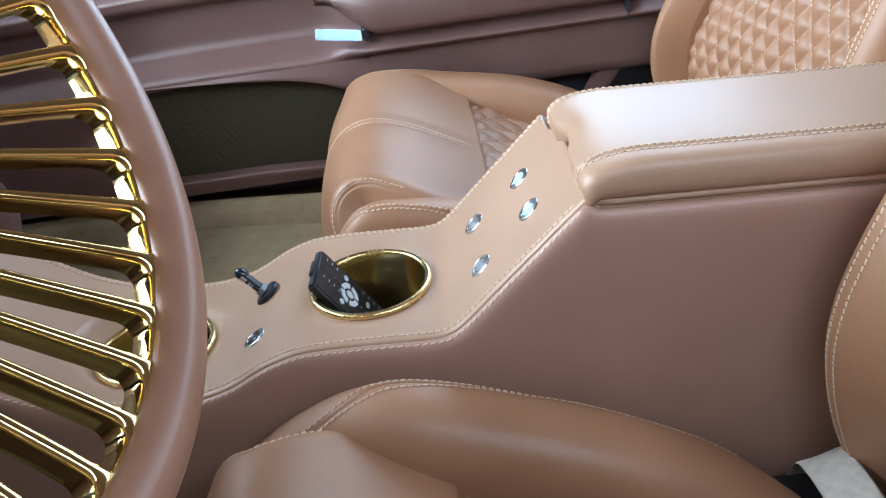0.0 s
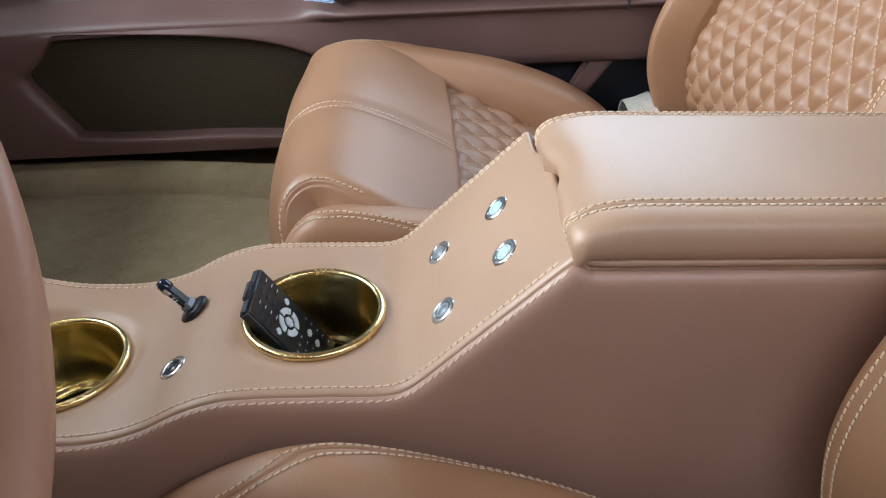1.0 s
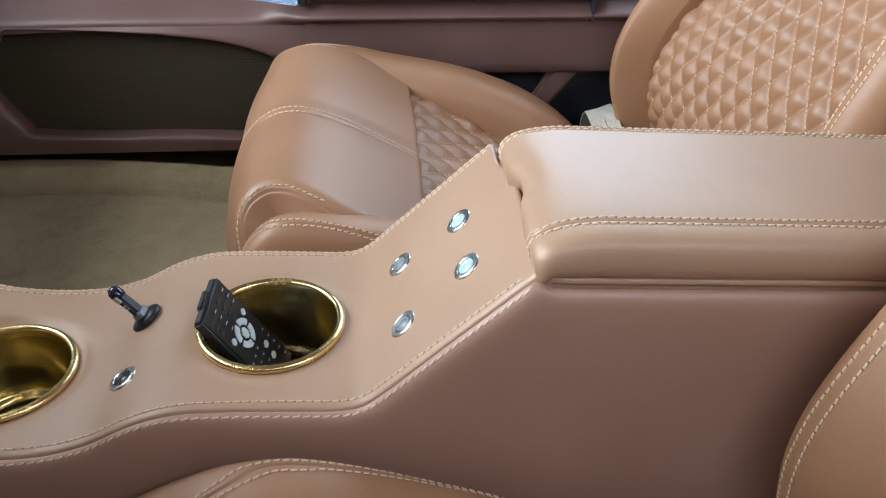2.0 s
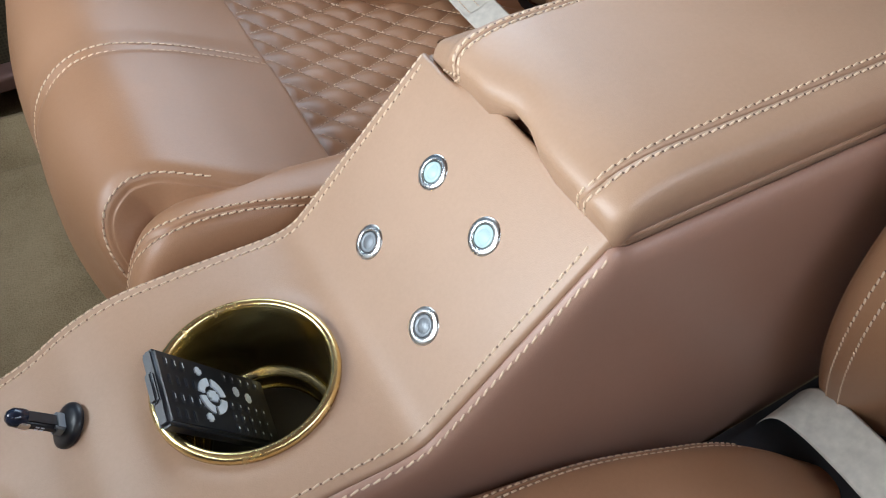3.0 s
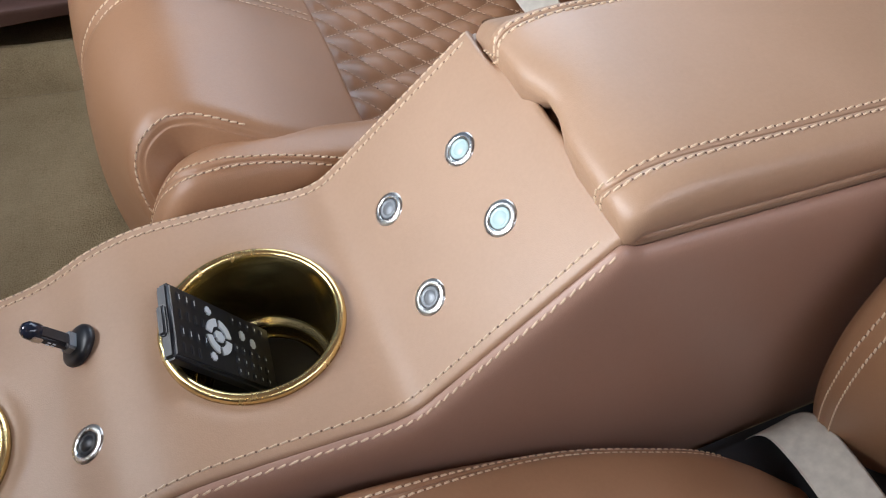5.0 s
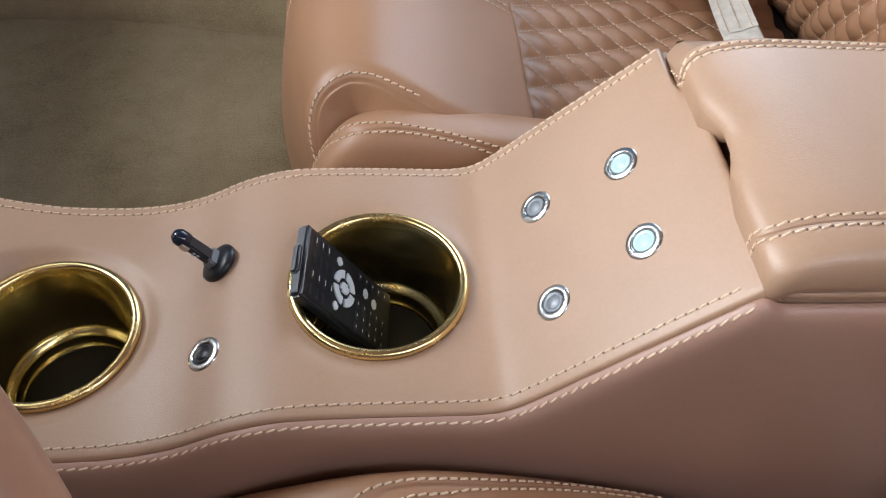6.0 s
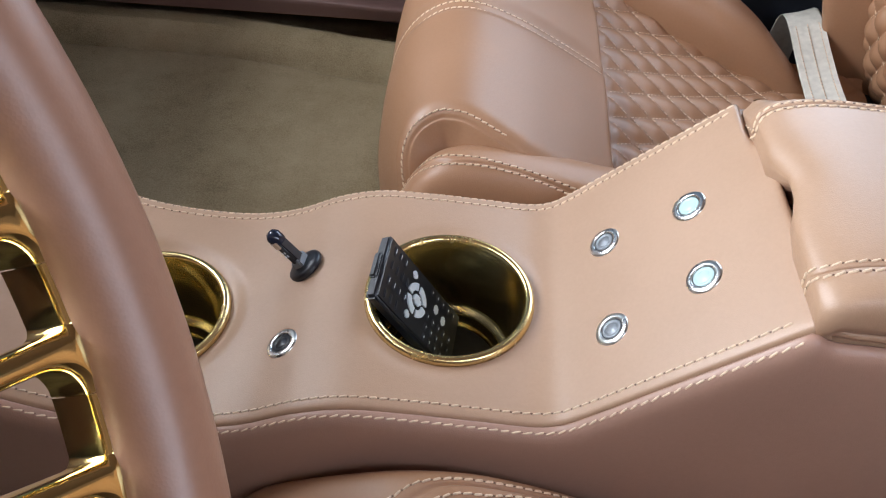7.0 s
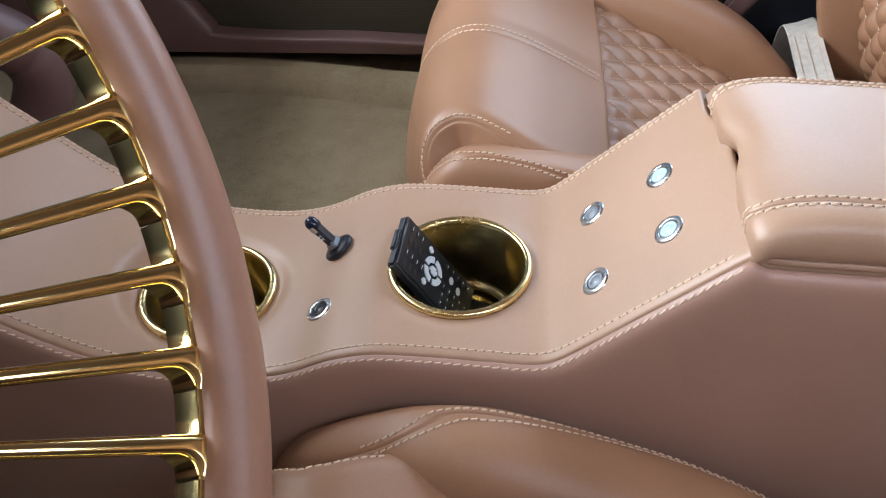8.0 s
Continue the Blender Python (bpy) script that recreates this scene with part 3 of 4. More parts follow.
def remote_control():
    A, B = Vector((-0.0395, 0.0295, 0.2640)), Vector((-0.0445, -0.0180, 0.2570))
    w = (B - A).normalized()
    u = Vector((0.485, 0.03, -0.873))
    u = (u - w * u.dot(w)).normalized()
    nrm = w.cross(u)
    if nrm.x < 0:
        nrm = -nrm
    o = (A + B) / 2
    M = Matrix((( u.x, w.x, nrm.x, o.x), (u.y, w.y, nrm.y, o.y), (u.z, w.z, nrm.z, o.z), (0, 0, 0, 1)))
    r = empty("remote_control", "black remote control with pale keys leaning in a cup holder", "remote", (0.0, 0.0, 0.17))
    def add(name, build, mat, label="", smooth=True, under=None):
        b = bmesh.new()
        build(b)
        bmesh.ops.transform(b, verts=b.verts, matrix=M)
        ob = part(name, b, mat, None, label, smooth)
        return place(ob, r)
    add("case", lambda b: box(b, 0.0, 0.098, -0.0238, 0.0238, -0.0092, 0.0, 0.0022, 3), BLACK, "glossy black plastic case")
    add("emitter", lambda b: box(b, -0.0022, 0.004, -0.0095, 0.0095, -0.0085, -0.0030, 0.0014, 3), BLACK, "dark infrared window")
    def disc(s, c, rad, h=0.0009, n=20):
        def go(b):
            bmesh.ops.create_cone(b, cap_ends=True, segments=n, radius1=rad, radius2=rad * 0.86, depth=h * 2, matrix=Matrix.Translation((s, c, h * 0.2)))
        return go
    def pill(s, c, ls, lc, h=0.0009):
        return lambda b: box(b, s - ls / 2, s + ls / 2, c - lc / 2, c + lc / 2, -0.0004, h, min(ls, lc) * 0.25, 2)
    for a0 in (8, 98, 188, 278):
        def arc(b, a0=a0):
            pts = []
            for rad, flip in ((0.0066, 1), (0.0116, -1)):
                seg = [(rad * math.cos(radians(a0 + t)), rad * math.sin(radians(a0 + t))) for t in np.linspace(0, 74, 12)]
                pts += seg[::flip]
            vs = [b.verts.new((0.041 + x, y, 0.0010)) for x, y in pts]
            f = b.faces.new(vs)
            g = bmesh.ops.extrude_face_region(b, geom=[f])
            bmesh.ops.translate(b, verts=[v for v in g["geom"] if isinstance(v, bmesh.types.BMVert)], vec=(0, 0, -0.0012))
        add("pad_key", arc, PALE, "pale arc-shaped key", smooth=False)
    add("centre_key", pill(0.041, 0.0, 0.0088, 0.0066, 0.0012), PALE, "pale centre key")
    for s, c in ((0.0335, -0.0150), (0.0335, 0.0150)):
        add("round_key", pill(s, c, 0.0052, 0.0052), PALE, "small pale key")
    for s, c in ((0.0650, -0.0080), (0.0757, -0.0055)):
        add("pale_key", pill(s, c, 0.0048, 0.0062), PALE, "small pale key")
    for s in (0.008, 0.0145, 0.021, 0.0275):
        for c in (-0.0155, -0.0045, 0.0065, 0.0165):
            if s > 0.024 and abs(c) > 0.01:
                continue
            add("key", pill(s, c, 0.0030, 0.0068), GREYKEY)
            if c in (-0.0155, 0.0065):
                add("key_mark", pill(s, c, 0.0007, 0.0034, 0.00115), PALE, smooth=False)
    for s in (0.057, 0.0645, 0.072, 0.0795, 0.087):
        for c in (-0.0165, 0.0025, 0.0105, 0.0180):
            add("key", pill(s, c, 0.0034, 0.0056), GREYKEY)
            add("key_mark", pill(s, c, 0.0007, 0.0018, 0.00115), PALE, smooth=False)


remote_control()


# ---- steering wheel ----
def steering_wheel():
    """Thin leather grip round a pierced gold plate: round-fronted spokes, each window rounded at one outer corner and tight at the other."""
    C = Vector((-0.1115, -0.3885, 0.5797))
    a, yaw = radians(24.8), radians(-4.0)
    nrm, up = Vector((math.cos(a) * math.cos(yaw), math.sin(yaw), math.sin(a) * math.cos(yaw))), Vector((-math.sin(a), 0, math.cos(a)))
    side = up.cross(nrm).normalized()
    nrm = side.cross(up)
    w = new("steering_wheel")
    w.matrix_world = Matrix(((side.x, up.x, nrm.x, C.x), (side.y, up.y, nrm.y, C.y), (side.z, up.z, nrm.z, C.z), (0, 0, 0, 1)))
    tagged(w, "brown leather-rimmed steering wheel with many polished gold spokes", "steering wheel")
    # leather grip of oval section
    n, k = 180, 28
    P = []
    for i in range(n):
        t = 2 * math.pi * i / n
        row = []
        for j in range(k):
            f = 2 * math.pi * j / k
            rr = 0.1773 + 0.0113 * math.cos(f)
            row.append((rr * math.cos(t), rr * math.sin(t), 0.0105 * math.sin(f)))
        P.append(row)
    sheet("rim", P, RIM, w, "smooth brown leather grip", wrap_u=True, wrap_v=True)
    # one spoke with its share of the ring: outline in (radius, across), upper side first
    N, R1, R2, CONE, DEEP = 40, 0.1654, 0.1702, 0.42, 0.0125
    half = R1 * math.pi / N
    tight, wide, hw = 0.0011, 0.0072, 0.0029
    out = [(0.046, 0.0015), (0.100, 0.0021), (0.150, hw)]
    out += [(R1 - tight + tight * math.sin(q), hw + tight - tight * math.cos(q)) for q in np.linspace(0, math.pi / 2, 5)]
    turn = 2 * math.pi / N
    far = [(R1 - wide + wide * math.sin(q), -hw - wide + wide * math.cos(q)) for q in np.linspace(0, math.pi / 2, 10)][::-1]
    # the ring runs from the tight corner up to the rounded corner of the spoke before
    top = 2 * half - hw - wide - 0.0001
    out += [(R1, hw + tight + (top - hw - tight) * q) for q in (0.35, 0.7, 1.0)]
    out += [(R2, top), (R2, 0.0), (R2, -hw - wide)]
    out += far + [(0.150, -hw), (0.100, -0.0021), (0.046, -0.0015)]

    def bend(r, p, z):
        q = p / max(r, 0.12)
        lean = -0.0008 - CONE * max(0.0, R1 - r) ** 1.06
        return (r * math.cos(q), r * math.sin(q), z + lean) if r > 0.15 else (r * math.cos(p / r), r * math.sin(p / r), z + lean)
    m = len(out)
    pts = np.array(out)
    nx = np.roll(pts, -1, 0) - np.roll(pts, 1, 0)
    inw = np.stack([nx[:, 1], -nx[:, 0]], 1)
    inw /= np.linalg.norm(inw, axis=1, keepdims=True) + 1e-9
    rings = []
    inw[pts[:, 0] > R1 + 0.001] = 0.0
    inw[np.abs(pts - np.array((R1, top))).sum(1) < 1e-6] = (1.0, 0.0)
    inw[np.abs(pts - np.array((R1, -hw - wide))).sum(1) < 1e-6] = (1.0, 0.0)
    slim = np.where(pts[:, 0] > R1 - wide, 1.0, np.minimum(1.0, np.abs(pts[:, 1]) / hw))[:, None]
    section = ((0.0012, -DEEP), (0.0, -0.0026), (0.0003, -0.0015), (0.0008, -0.0007), (0.0015, -0.0002), (0.0022, 0.0))
    for d, z in section:
        rings.append([bend(r, p, z) for r, p in (pts + inw * slim * d)])
    verts = [v for ring in rings for v in ring]
    faces = []
    for g in range(len(section) - 1):
        for i in range(m):
            j = (i + 1) % m
            faces.append((g * m + i, g * m + j, (g + 1) * m + j, (g + 1) * m + i))
    b = bmesh.new()
    vs = [b.verts.new(v) for v in verts]
    for f in faces:
        b.faces.new([vs[q] for q in f])
    front, back = b.faces.new(vs[-m:]), b.faces.new(vs[0:m])
    bmesh.ops.triangulate(b, faces=[front, back])
    first = part("spoke", b, GOLD, w, "polished gold spoke")
    for i in range(N):
        o = first if i == 0 else new("spoke", first.data)
        o.parent = w
        o.matrix_local = Matrix.Rotation(radians(-21.46 - 0.9 + 360 * i / N), 4, "Z")
    lathe("inner_ring", [(0.1695, -0.0130), (0.1680, -0.0020), (0.1692, -0.0014), (0.1715, -0.0030), (0.1715, -0.0130)], GOLD, w, n=180, closed=True)
    lathe("hub", [(0.0, -0.040), (0.030, -0.042), (0.046, -0.046), (0.051, -0.052), (0.051, -0.075), (0.0, -0.078)], GOLD, w, n=64)
    lathe("column", [(0.030, -0.060), (0.032, -0.10), (0.036, -0.60), (0.0, -0.60)], DARK, w, n=32)
    return w


steering_wheel()


# ---- seats ----
import functools

SEAT_Y = 0.345
CUSHION = spline([(-0.050, 0.030), (-0.066, 0.070), (-0.075, 0.120), (-0.074, 0.170), (-0.062, 0.220), (-0.038, 0.250), (-0.006, 0.259), (0.035, 0.247), (0.075, 0.2265), (0.115, 0.203), (0.160, 0.178), (0.230, 0.142), (0.310, 0.110), (0.390, 0.088), (0.47, 0.075)], 400)
CUSHION_S = np.concatenate([[0], np.cumsum(np.linalg.norm(np.diff(CUSHION, axis=0), axis=1))])
BACK = spline([(0.520, 0.040), (0.484, 0.090), (0.460, 0.145), (0.450, 0.195), (0.453, 0.250), (0.470, 0.310), (0.506, 0.400), (0.546, 0.500), (0.586, 0.600), (0.62, 0.680)], 300)
BACK_S = np.concatenate([[0], np.cumsum(np.linalg.norm(np.diff(BACK, axis=0), axis=1))])
QUILT_U, QUILT_V = 0.0280, 0.0195


@functools.lru_cache(maxsize=None)
def on_cushion(s):
    return on_curve(CUSHION, CUSHION_S, s)


@functools.lru_cache(maxsize=None)
def on_back(s):
    return on_curve(BACK, BACK_S, s)


def on_curve(curve, cs, s):
    s = min(max(s, 0.0), cs[-1])
    x, z = np.interp(s, cs, curve[:, 0]), np.interp(s, cs, curve[:, 1])
    e = 0.004
    tx = np.interp(min(s + e, cs[-1]), cs, curve[:, 0]) - np.interp(max(s - e, 0), cs, curve[:, 0])
    tz = np.interp(min(s + e, cs[-1]), cs, curve[:, 1]) - np.interp(max(s - e, 0), cs, curve[:, 1])
    ln = math.hypot(tx, tz)
    return x, z, -tz / ln, tx / ln


def pillow(u, v, k=1.0):
    p, q = u / (2 * QUILT_U * k) + v / (2 * QUILT_V * k), u / (2 * QUILT_U * k) - v / (2 * QUILT_V * k)
    return (abs(math.sin(math.pi * p)) * abs(math.sin(math.pi * q))) ** 0.72


S_QUILT = float(np.interp(0.124, CUSHION[:, 0][60:], CUSHION_S[60:]))


CUSHION_EDGE = np.array([(0.0, 0.208), (0.08, 0.215), (0.13, 0.216), (0.165, 0.209), (0.197, 0.196), (0.226, 0.183), (0.250, 0.177), (0.268, 0.181), (0.290, 0.191), (0.32, 0.202), (0.36, 0.206), (0.60, 0.200)])


@functools.lru_cache(maxsize=None)
def cushion_edge(s):
    return float(np.interp(s, CUSHION_EDGE[:, 0], CUSHION_EDGE[:, 1]))


def cushion_point(s, e, quilted):
    """e: across, -1 to 1 from edge to edge (metres where quilted); beyond 1 the skin turns down."""
    x, z, nx, nz = on_cushion(s)
    if quilted:
        v = e
        h = 0.0052 * pillow(s - S_QUILT, v) - 0.0040 if s >= S_QUILT else -0.012
        h -= 0.002 * math.exp(-((s - S_QUILT) / 0.005) ** 2)
        h += 0.012 * max(0.0, (abs(v) - 0.135) / 0.05) ** 2 * smooth01((s - S_QUILT) / 0.04)
        back = 0.0
    else:
        edge = cushion_edge(s)
        f = abs(e)
        g = max(0.0, f - 1.0) / 0.15
        v = math.copysign(min(edge * min(f, 1.0) + 0.034 * g, max(edge, 0.234)), e)
        h = 0.004 - 0.008 * max(0.0, (f - 0.90) / 0.10) ** 2.5 if f < 1 else -0.004 - 0.016 * min(1.0, g / 0.22) - 0.040 * g
        h -= 0.0024 * math.exp(-((f - 0.993) / 0.005) ** 2)
        h -= 0.0028 * math.exp(-((v + 0.030) / 0.0035) ** 2) * smooth01((s - 0.13) / 0.04)
        h -= 0.0150 * math.exp(-((s - S_QUILT) / 0.0055) ** 2)
        h += 0.004 * math.exp(-((abs(v) - 0.05) / 0.07) ** 2)
        back = 0.040 * max(0.0, (min(f, 1.0) - 0.40) / 0.60) ** 2 * (1 - smooth01((s - 0.12) / 0.12))
    return np.array((x + nx * h + back, v, z + nz * h))


BOLSTER = spline([(-0.058, 0.050, -0.2300, 0.008), (-0.063, 0.105, -0.2290, 0.011), (-0.063, 0.155, -0.2260, 0.015), (-0.055, 0.193, -0.2210, 0.021), (-0.038, 0.227, -0.2160, 0.028), (-0.012, 0.245, -0.2140, 0.036), (0.035, 0.244, -0.2140, 0.044), (0.100, 0.232, -0.2150, 0.050), (0.175, 0.217, -0.2150, 0.054), (0.225, 0.203, -0.2110, 0.056), (0.275, 0.184, -0.2030, 0.056), (0.323, 0.155, -0.1920, 0.052), (0.362, 0.120, -0.1750, 0.044), (0.400, 0.085, -0.1560, 0.034), (0.440, 0.060, -0.140, 0.026)], 140)


DRIVER_BOLSTER = spline([(-0.082, 0.060, -0.2300, 0.008), (-0.080, 0.112, -0.2290, 0.010), (-0.068, 0.157, -0.2280, 0.013), (-0.048, 0.188, -0.2250, 0.020), (-0.020, 0.213, -0.2210, 0.027), (0.012, 0.233, -0.2180, 0.035), (0.045, 0.247, -0.2160, 0.042), (0.085, 0.251, -0.2150, 0.048), (0.125, 0.241, -0.2150, 0.052), (0.175, 0.221, -0.2150, 0.054), (0.225, 0.204, -0.2110, 0.056), (0.275, 0.184, -0.2030, 0.056), (0.323, 0.159, -0.1950, 0.052), (0.365, 0.128, -0.1830, 0.044), (0.405, 0.094, -0.1680, 0.034), (0.450, 0.062, -0.155, 0.026)], 140)


def seam_at(x, apex):
    """Where the double seam runs: over the inner face in front, along the crest behind the apex."""
    return 0.33 + 0.126 * smooth01((x - apex + 0.085) / 0.085) + (0.13 if apex < 0.05 else 0.06) * smooth01((x - apex) / 0.14)


def bolster_point(k, t, curve=BOLSTER, apex=0.0):
    """t: 0 inner foot, 1 outer foot; the crest with its seam at 0.46."""
    x, zr, c, hw = curve[k]
    out = min(hw, 0.022)
    hz = min(0.055, 0.012 + hw * 1.1)
    if t < 0.12:
        f = t / 0.12
        return x, c + hw, zr - hz - 0.05 * (1 - f)
    if t > 0.80:
        f = (t - 0.80) / 0.20
        return x, c - out - 0.003 * f, (zr - hz) * (1 - f) + 0.03 * f
    a = math.pi * (t - 0.12) / 0.68
    ca, sa = math.cos(a), math.sin(a)
    dent = 0.0018 * math.exp(-((t - seam_at(x, apex) - 0.022) / 0.006) ** 2) * smooth01((x - apex + 0.09) / 0.03)
    return x, c + (hw if ca > 0 else out) * math.copysign(abs(ca) ** 0.75, ca), zr - hz + hz * abs(sa) ** 0.85 - dent


BACK_BOLSTER = spline([(0.502, 0.030), (0.468, 0.062), (0.439, 0.105), (0.418, 0.155), (0.405, 0.205), (0.401, 0.255), (0.411, 0.310), (0.445, 0.400), (0.486, 0.500), (0.528, 0.600), (0.565, 0.680)], 120)


CREST = -0.198


def back_bolster_point(k, t, wide=1.0):
    x, z = BACK_BOLSTER[k]
    inner = (0.055 + 0.040 * smooth01((z - 0.15) / 0.25)) if wide == 1.0 else 0.010 + 0.046 * smooth01((z - 0.20) / 0.28)
    if t < 0.10:
        return x + 0.045 + 0.03 * (1 - t / 0.10), CREST + inner, z
    if t > 0.75:
        f = (t - 0.75) / 0.25
        return x + 0.045 + 0.11 * f, CREST - 0.031 + 0.012 * f, z
    ca = math.cos(math.pi * (t - 0.10) / 0.65)
    if ca > 0:
        y, back = CREST + inner * ca, 0.045 * ca ** 1.35
    else:
        y, back = CREST - 0.031 * abs(ca) ** 0.8, 0.045 * (1 - math.sqrt(max(0.0, 1 - ca * ca)))
    return x + back + 0.0018 * math.exp(-((y - CREST) / 0.0016) ** 2), y, z


def normals_of(fn, a, b, da, db, sign):
    p = np.array(fn(a, b))
    pa, pb = np.array(fn(a + da, b)), np.array(fn(a, b + db))
    a, b = pa - p, pb - p
    n = np.array((a[1] * b[2] - a[2] * b[1], a[2] * b[0] - a[0] * b[2], a[0] * b[1] - a[1] * b[0]))
    return n / (math.sqrt(n @ n) + 1e-12) * sign


BQ = 0.82


def car_seat(name, mirror, shift, label, dy=0.0, dz=0.0, rear=0.0, sink=0.0):
    wide = 0.70 if mirror > 0 else 1.0
    curve, apex = (BOLSTER, 0.0) if mirror > 0 else (DRIVER_BOLSTER, 0.082)
    seat = empty(name, label, "car seat", (0.15 + shift, mirror * SEAT_Y, 0.0), "front seats")
    def W(p):
        return (p[0] + shift, mirror * (SEAT_Y + dy + p[1]), max(p[2] + dz, 0.006))
    def put(nm, P, mat, lab="", flip=False, caps=False):
        return place(sheet(nm, [[W(p) for p in row] for row in P], mat, None, lab, flip=flip ^ (mirror < 0), caps=caps), seat)
    vs = np.concatenate([np.linspace(-1.15, -1.03, 8), np.linspace(-1.024, -0.9, 40), np.linspace(-0.885, 0.885, 80), np.linspace(0.9, 1.024, 40), np.linspace(1.03, 1.15, 8)])
    ss = np.concatenate([np.linspace(0, S_QUILT - 0.02, 90), np.linspace(S_QUILT - 0.018, S_QUILT, 22)])
    rows = [[cushion_point(s, v, False) for v in vs] for s in ss]
    rows.append([(x + 0.002, y, z - 0.02) for x, y, z in rows[-1]])
    rows = [[(x, y, z - sink) for x, y, z in row] for row in rows]
    put("front_panel", rows, SEAT, "smooth tan leather thigh panel", flip=True)
    vq = np.arange(-95, 96) * QUILT_V / 10
    sq = np.concatenate([[S_QUILT - 0.012, S_QUILT - 0.006], np.arange(S_QUILT, CUSHION_S[-1], QUILT_U / 10)])
    quilt = put("quilted_insert", [[cushion_point(s, v, True) - np.array((0, 0, sink)) for v in vq] for s in sq], SEAT, "diamond-quilted leather seat insert", flip=True)
    # back rest
    bq = np.arange(0.0, BACK_S[-1] + 0.006, QUILT_U * BQ / 10) - 0.006
    vb = np.arange(-124, 125) * QUILT_V * BQ / 10
    edge = 0.182 if mirror > 0 else 0.165

    def settle(v, z):
        """The passenger's backrest stands a little askew, its outer side forward low down."""
        if mirror < 0:
            return rear
        return rear - (v * (0.17 - 0.26 * smooth01((z - 0.17) / 0.28)) if v > 0 else 0.17 * v)

    def back_point(s, v):
        x, z, nx, nz = on_back(s)
        h = 0.0076 * pillow(s + 0.006, v, BQ) - 0.0056 - 0.016 * smooth01((abs(v) - edge) / 0.018)
        return x + nx * h + settle(v, z), v, z + nz * h
    put("quilted_backrest", [[back_point(s, v) for v in vb] for s in bq], SEAT, "diamond-quilted leather backrest", flip=True)
    for sg in (1, -1):
        P = []
        for k in range(len(curve)):
            m = seam_at(curve[k][0], apex) + 0.022
            tt = np.concatenate([np.linspace(0, m - 0.03, 22), np.linspace(m - 0.022, m + 0.022, 14), np.linspace(m + 0.03, 1, 24)])
            P.append([(x, sg * y, z) for x, y, z in (bolster_point(k, t, curve, apex) for t in tt)])
        put("side_bolster", P, SEAT, "smooth padded leather side bolster", flip=sg < 0, caps=True)
        tt = np.linspace(0, 1, 110)
        P = [[(x + settle(sg * y, z), sg * y, z) for x, y, z in (back_bolster_point(k, t, wide) for t in tt)] for k in range(len(BACK_BOLSTER))]
        put("back_bolster", P, SEAT, "smooth padded leather backrest bolster", flip=sg > 0, caps=True)
    # stitching
    lines = []
    def quilt_lines(fn, s0, s1, vmax, off, size=1.0):
        for fam in (1, -1):
            for m in range(-30, 40):
                line = []
                for s in np.arange(s0, s1, 0.004):
                    v = fam * (2 * QUILT_V * size * m - (s + off) / QUILT_U * QUILT_V)
                    if abs(v) < vmax:
                        p = fn(s, v)
                        nn = normals_of(fn, s, v, 0.004, 0.004, 1)
                        if nn[2] * 0.5 - nn[0] < 0:
                            nn = -nn
                        line.append((*W(np.array(p) + nn * 0.0012), nn[0], mirror * nn[1], nn[2]))
                if len(line) > 4:
                    lines.append(line)
    quilt_lines(lambda s, v: cushion_point(s, v, True) - np.array((0, 0, sink)), S_QUILT + 0.006, CUSHION_S[-1] - 0.02, 0.165, -S_QUILT)
    quilt_lines(back_point, 0.02, BACK_S[-1] - 0.01, edge + 0.004, 0.006, BQ)
    place(stitching("quilt_stitching", lines, None, pitch=0.0058, length=0.0040, r=0.0005, slant=0.1, sink=0.0006), seat)
    lines = []
    for e in (-0.122, -0.160):
        lines.append([(*W(cushion_point(s, e, False) + np.array((0, 0, 0.0004 - sink))), -0.4, 0, 0.9) for s in np.linspace(0.13, S_QUILT - 0.012, 60)])
    for sg in (1, -1):
        for d in (-1, 1):
            line = []
            for k in range(len(curve)):
                if not apex - 0.075 < curve[k][0] < 0.345:
                    continue
                t = seam_at(curve[k][0], apex) + (0.0 if d < 0 else 0.046)
                p = bolster_point(k, t, curve, apex)
                q = bolster_point(k, t + 0.02, curve, apex)
                nn = np.array((0, -(q[2] - p[2]), q[1] - p[1])) * -1
                nn = nn / np.linalg.norm(nn)
                line.append((*W((p[0] + 0, sg * (p[1] + nn[1] * 0.0005), p[2] + nn[2] * 0.0005)), 0, mirror * sg * nn[1], nn[2]))
            lines.append(line)
            line = []
            for k in range(4, 118):
                z = BACK_BOLSTER[k][1]
                inner = (0.055 + 0.040 * smooth01((z - 0.15) / 0.25)) if wide == 1.0 else 0.010 + 0.046 * smooth01((z - 0.20) / 0.28)
                ca = 0.0045 / inner if d < 0 else -(0.0050 / 0.031) ** 1.25
                t = 0.10 + 0.65 * math.acos(ca) / math.pi
                p = back_bolster_point(k, t, wide)
                line.append((*W((p[0] - 0.0006 + settle(sg * p[1], p[2]), sg * p[1], p[2])), -1, 0, 0.3))
            if sg > 0:
                lines.append(line)
        # arch round the front corner of the thigh panel
        line = []
        for s in np.linspace(0.13, 0.305, 80):
            edge = 0.972
            p = np.array(cushion_point(s, -edge, False))
            e1 = np.array(cushion_point(s + 0.004, -edge, False)) - p
            e2 = np.array(cushion_point(s, -edge + 0.02, False)) - p
            nn = np.cross(e1, e2)
            nn = nn / np.linalg.norm(nn)
            if nn[2] < 0 and s > 0.15:
                nn = -nn
            if s <= 0.15 and nn[0] > 0:
                nn = -nn
            p = p + nn * 0.0005 - np.array((0, 0, sink))
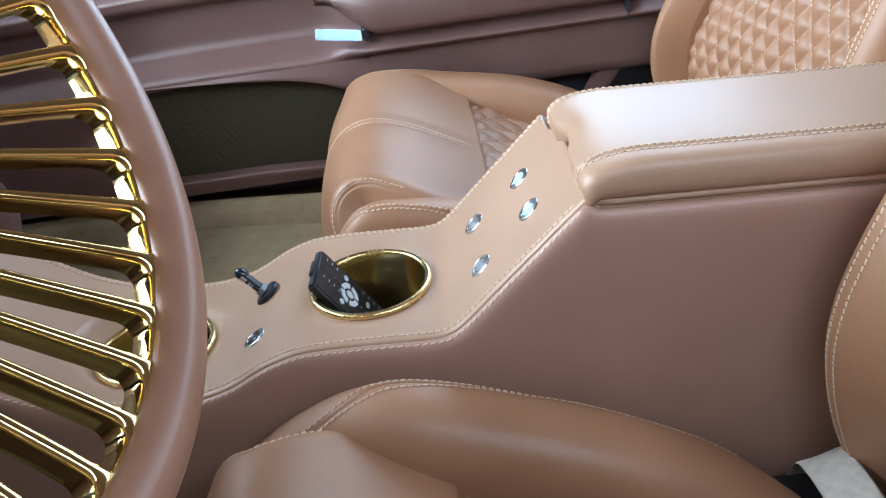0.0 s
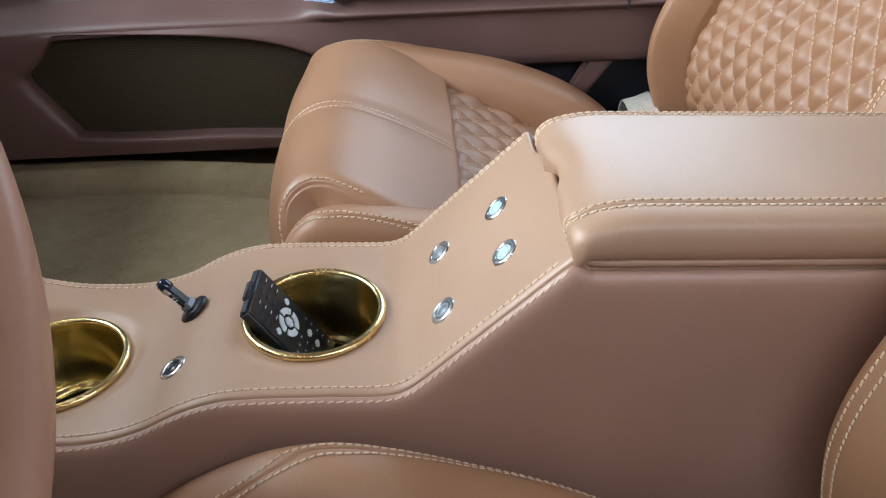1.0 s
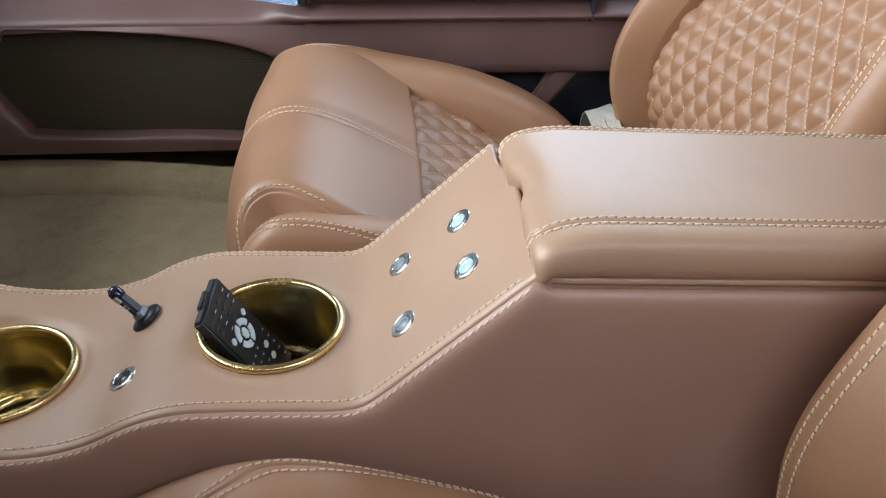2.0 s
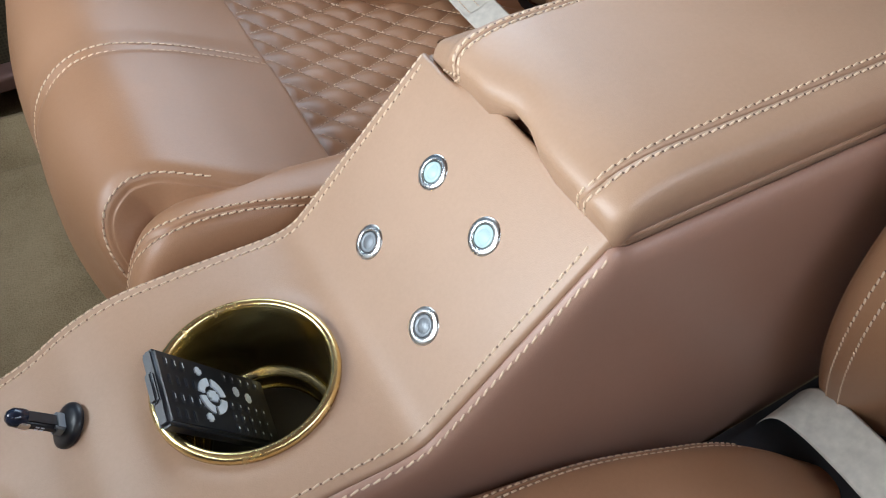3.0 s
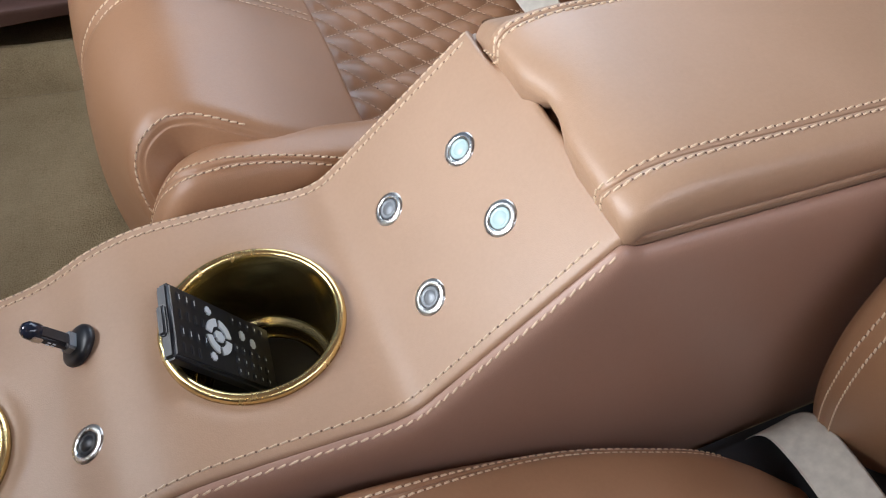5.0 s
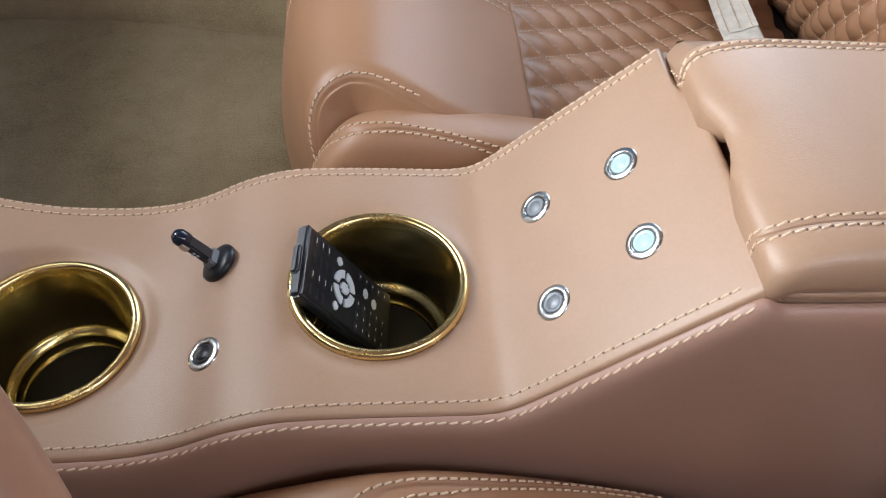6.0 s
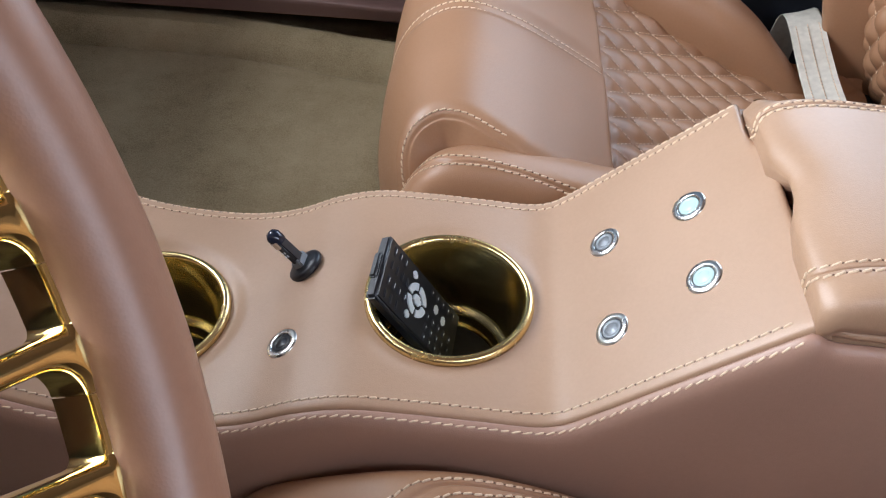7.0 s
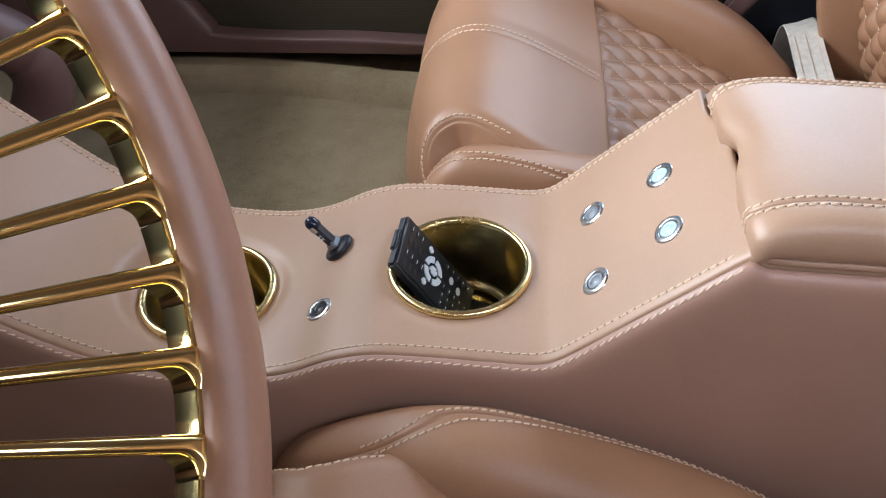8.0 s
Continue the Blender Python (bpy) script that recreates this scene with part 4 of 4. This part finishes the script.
            line.append((*W((p[0], sg * p[1], p[2])), nn[0], mirror * sg * nn[1], nn[2]))
        lines.append(line)
    place(stitching("seam_stitching", lines, None), seat)
    # under frame and shell; the frame's black width stands in for shade beside the console
    b = bmesh.new()
    box(b, -0.03 + shift, 0.50 + shift, mirror * SEAT_Y - 0.243, mirror * SEAT_Y + 0.243, 0.030, 0.062, 0.01)
    place(part("seat_base", b, RUBBER, None, "dark seat base, widened to blacken the gap beside the console"), seat)
    rows = []
    for x, z in BACK[::10]:
        rows.append([W((x + 0.05, -0.185, z)), W((x + 0.13, -0.17, z)), W((x + 0.14, 0, z)), W((x + 0.13, 0.17, z)), W((x + 0.05, 0.185, z))])
    place(sheet("back_shell", rows, SEAT, None), seat)
    return seat


car_seat("passenger_seat", 1, 0.006, "tan leather passenger bucket seat with diamond quilting", rear=0.018)
car_seat("driver_seat", -1, -0.065, "tan leather driver bucket seat with padded bolsters", -0.010, -0.029, sink=0.012)


def belt_strap(mirror, shift, label, drop=0.0, slim=1.0):
    s = empty("seat_belt", label, "seat belt", (0.39 + shift, mirror * SEAT_Y, 0.09), "seat belts")
    path = spline([(0.236, 0.020), (0.234, 0.070), (0.224, 0.098), (0.205, 0.108), (0.165, 0.111), (0.08, 0.106), (0.0, 0.104), (-0.10, 0.108), (-0.17, 0.120), (-0.225, 0.132), (-0.256, 0.126), (-0.268, 0.09), (-0.270, 0.02)], 60)
    path[:, 1] = np.maximum(path[:, 1] - drop, 0.02)
    rows = []
    for v, z in path:
        rows.append([(0.398 + (x - 0.398) * slim + shift, mirror * (SEAT_Y - v), z + dz) for x, dz in ((0.375, -0.001), (0.378, 0.0004), (0.398, 0.0042), (0.418, 0.0112), (0.421, 0.0108), (0.420, 0.0098), (0.398, 0.0028), (0.377, -0.002))])
    strap = sheet("webbing", rows, WEB, None, wrap_v=True, caps=True)
    place(strap, s)
    rows = []
    for v, z in path[33:44]:
        rows.append([(0.398 + (x - 0.398) * slim + shift, mirror * (SEAT_Y - v), z + dz) for x, dz in ((0.3765, 0.0012), (0.398, 0.0056), (0.4195, 0.0128))])
    place(sheet("stitched_end", rows, WEB, None, "doubled webbing end with box stitching", flip=mirror > 0), s)
    lines = []
    for f in (0.15, 0.5, 0.85):
        lines.append([(0.398 + (0.043 * f - 0.0215) * slim + shift, mirror * (SEAT_Y - v), z + 0.0020 + 0.0105 * f, 0, 0, 1) for v, z in path[33:44]])
    place(stitching("end_stitching", lines, None, "pale thread stitching", r=0.0005), s)
    return s


belt_strap(1, 0.001, "beige webbing seat belt lying across the passenger seat", slim=0.82)
belt_strap(-1, -0.052, "beige webbing seat belt lying across the driver seat", 0.012, 0.8)


def footwell_bracket():
    """Curved leather-covered trim under the dash with a dark connector."""
    f = empty("dash_bracket", "curved brown leather trim with dark blue plug under dash", "trim", (-0.47, 0.235, 0.0))
    arc = spline([(-0.560, 0.150, 0.385), (-0.505, 0.215, 0.330), (-0.462, 0.262, 0.275), (-0.455, 0.275, 0.225), (-0.480, 0.262, 0.170), (-0.515, 0.235, 0.10), (-0.53, 0.225, 0.012)], 40)
    place(sheet("cover", tube(arc, 0.030, 16), DOOR, None, wrap_v=True, caps=True), f)
    b = bmesh.new()
    box(b, -0.016, 0.016, -0.006, 0.006, -0.022, 0.022, 0.002)
    bmesh.ops.transform(b, verts=b.verts, matrix=pose(-0.492, 0.205, 0.232, 20, 35, -30))
    place(part("plug", b, DARK, None, "dark blue plug"), f)


footwell_bracket()
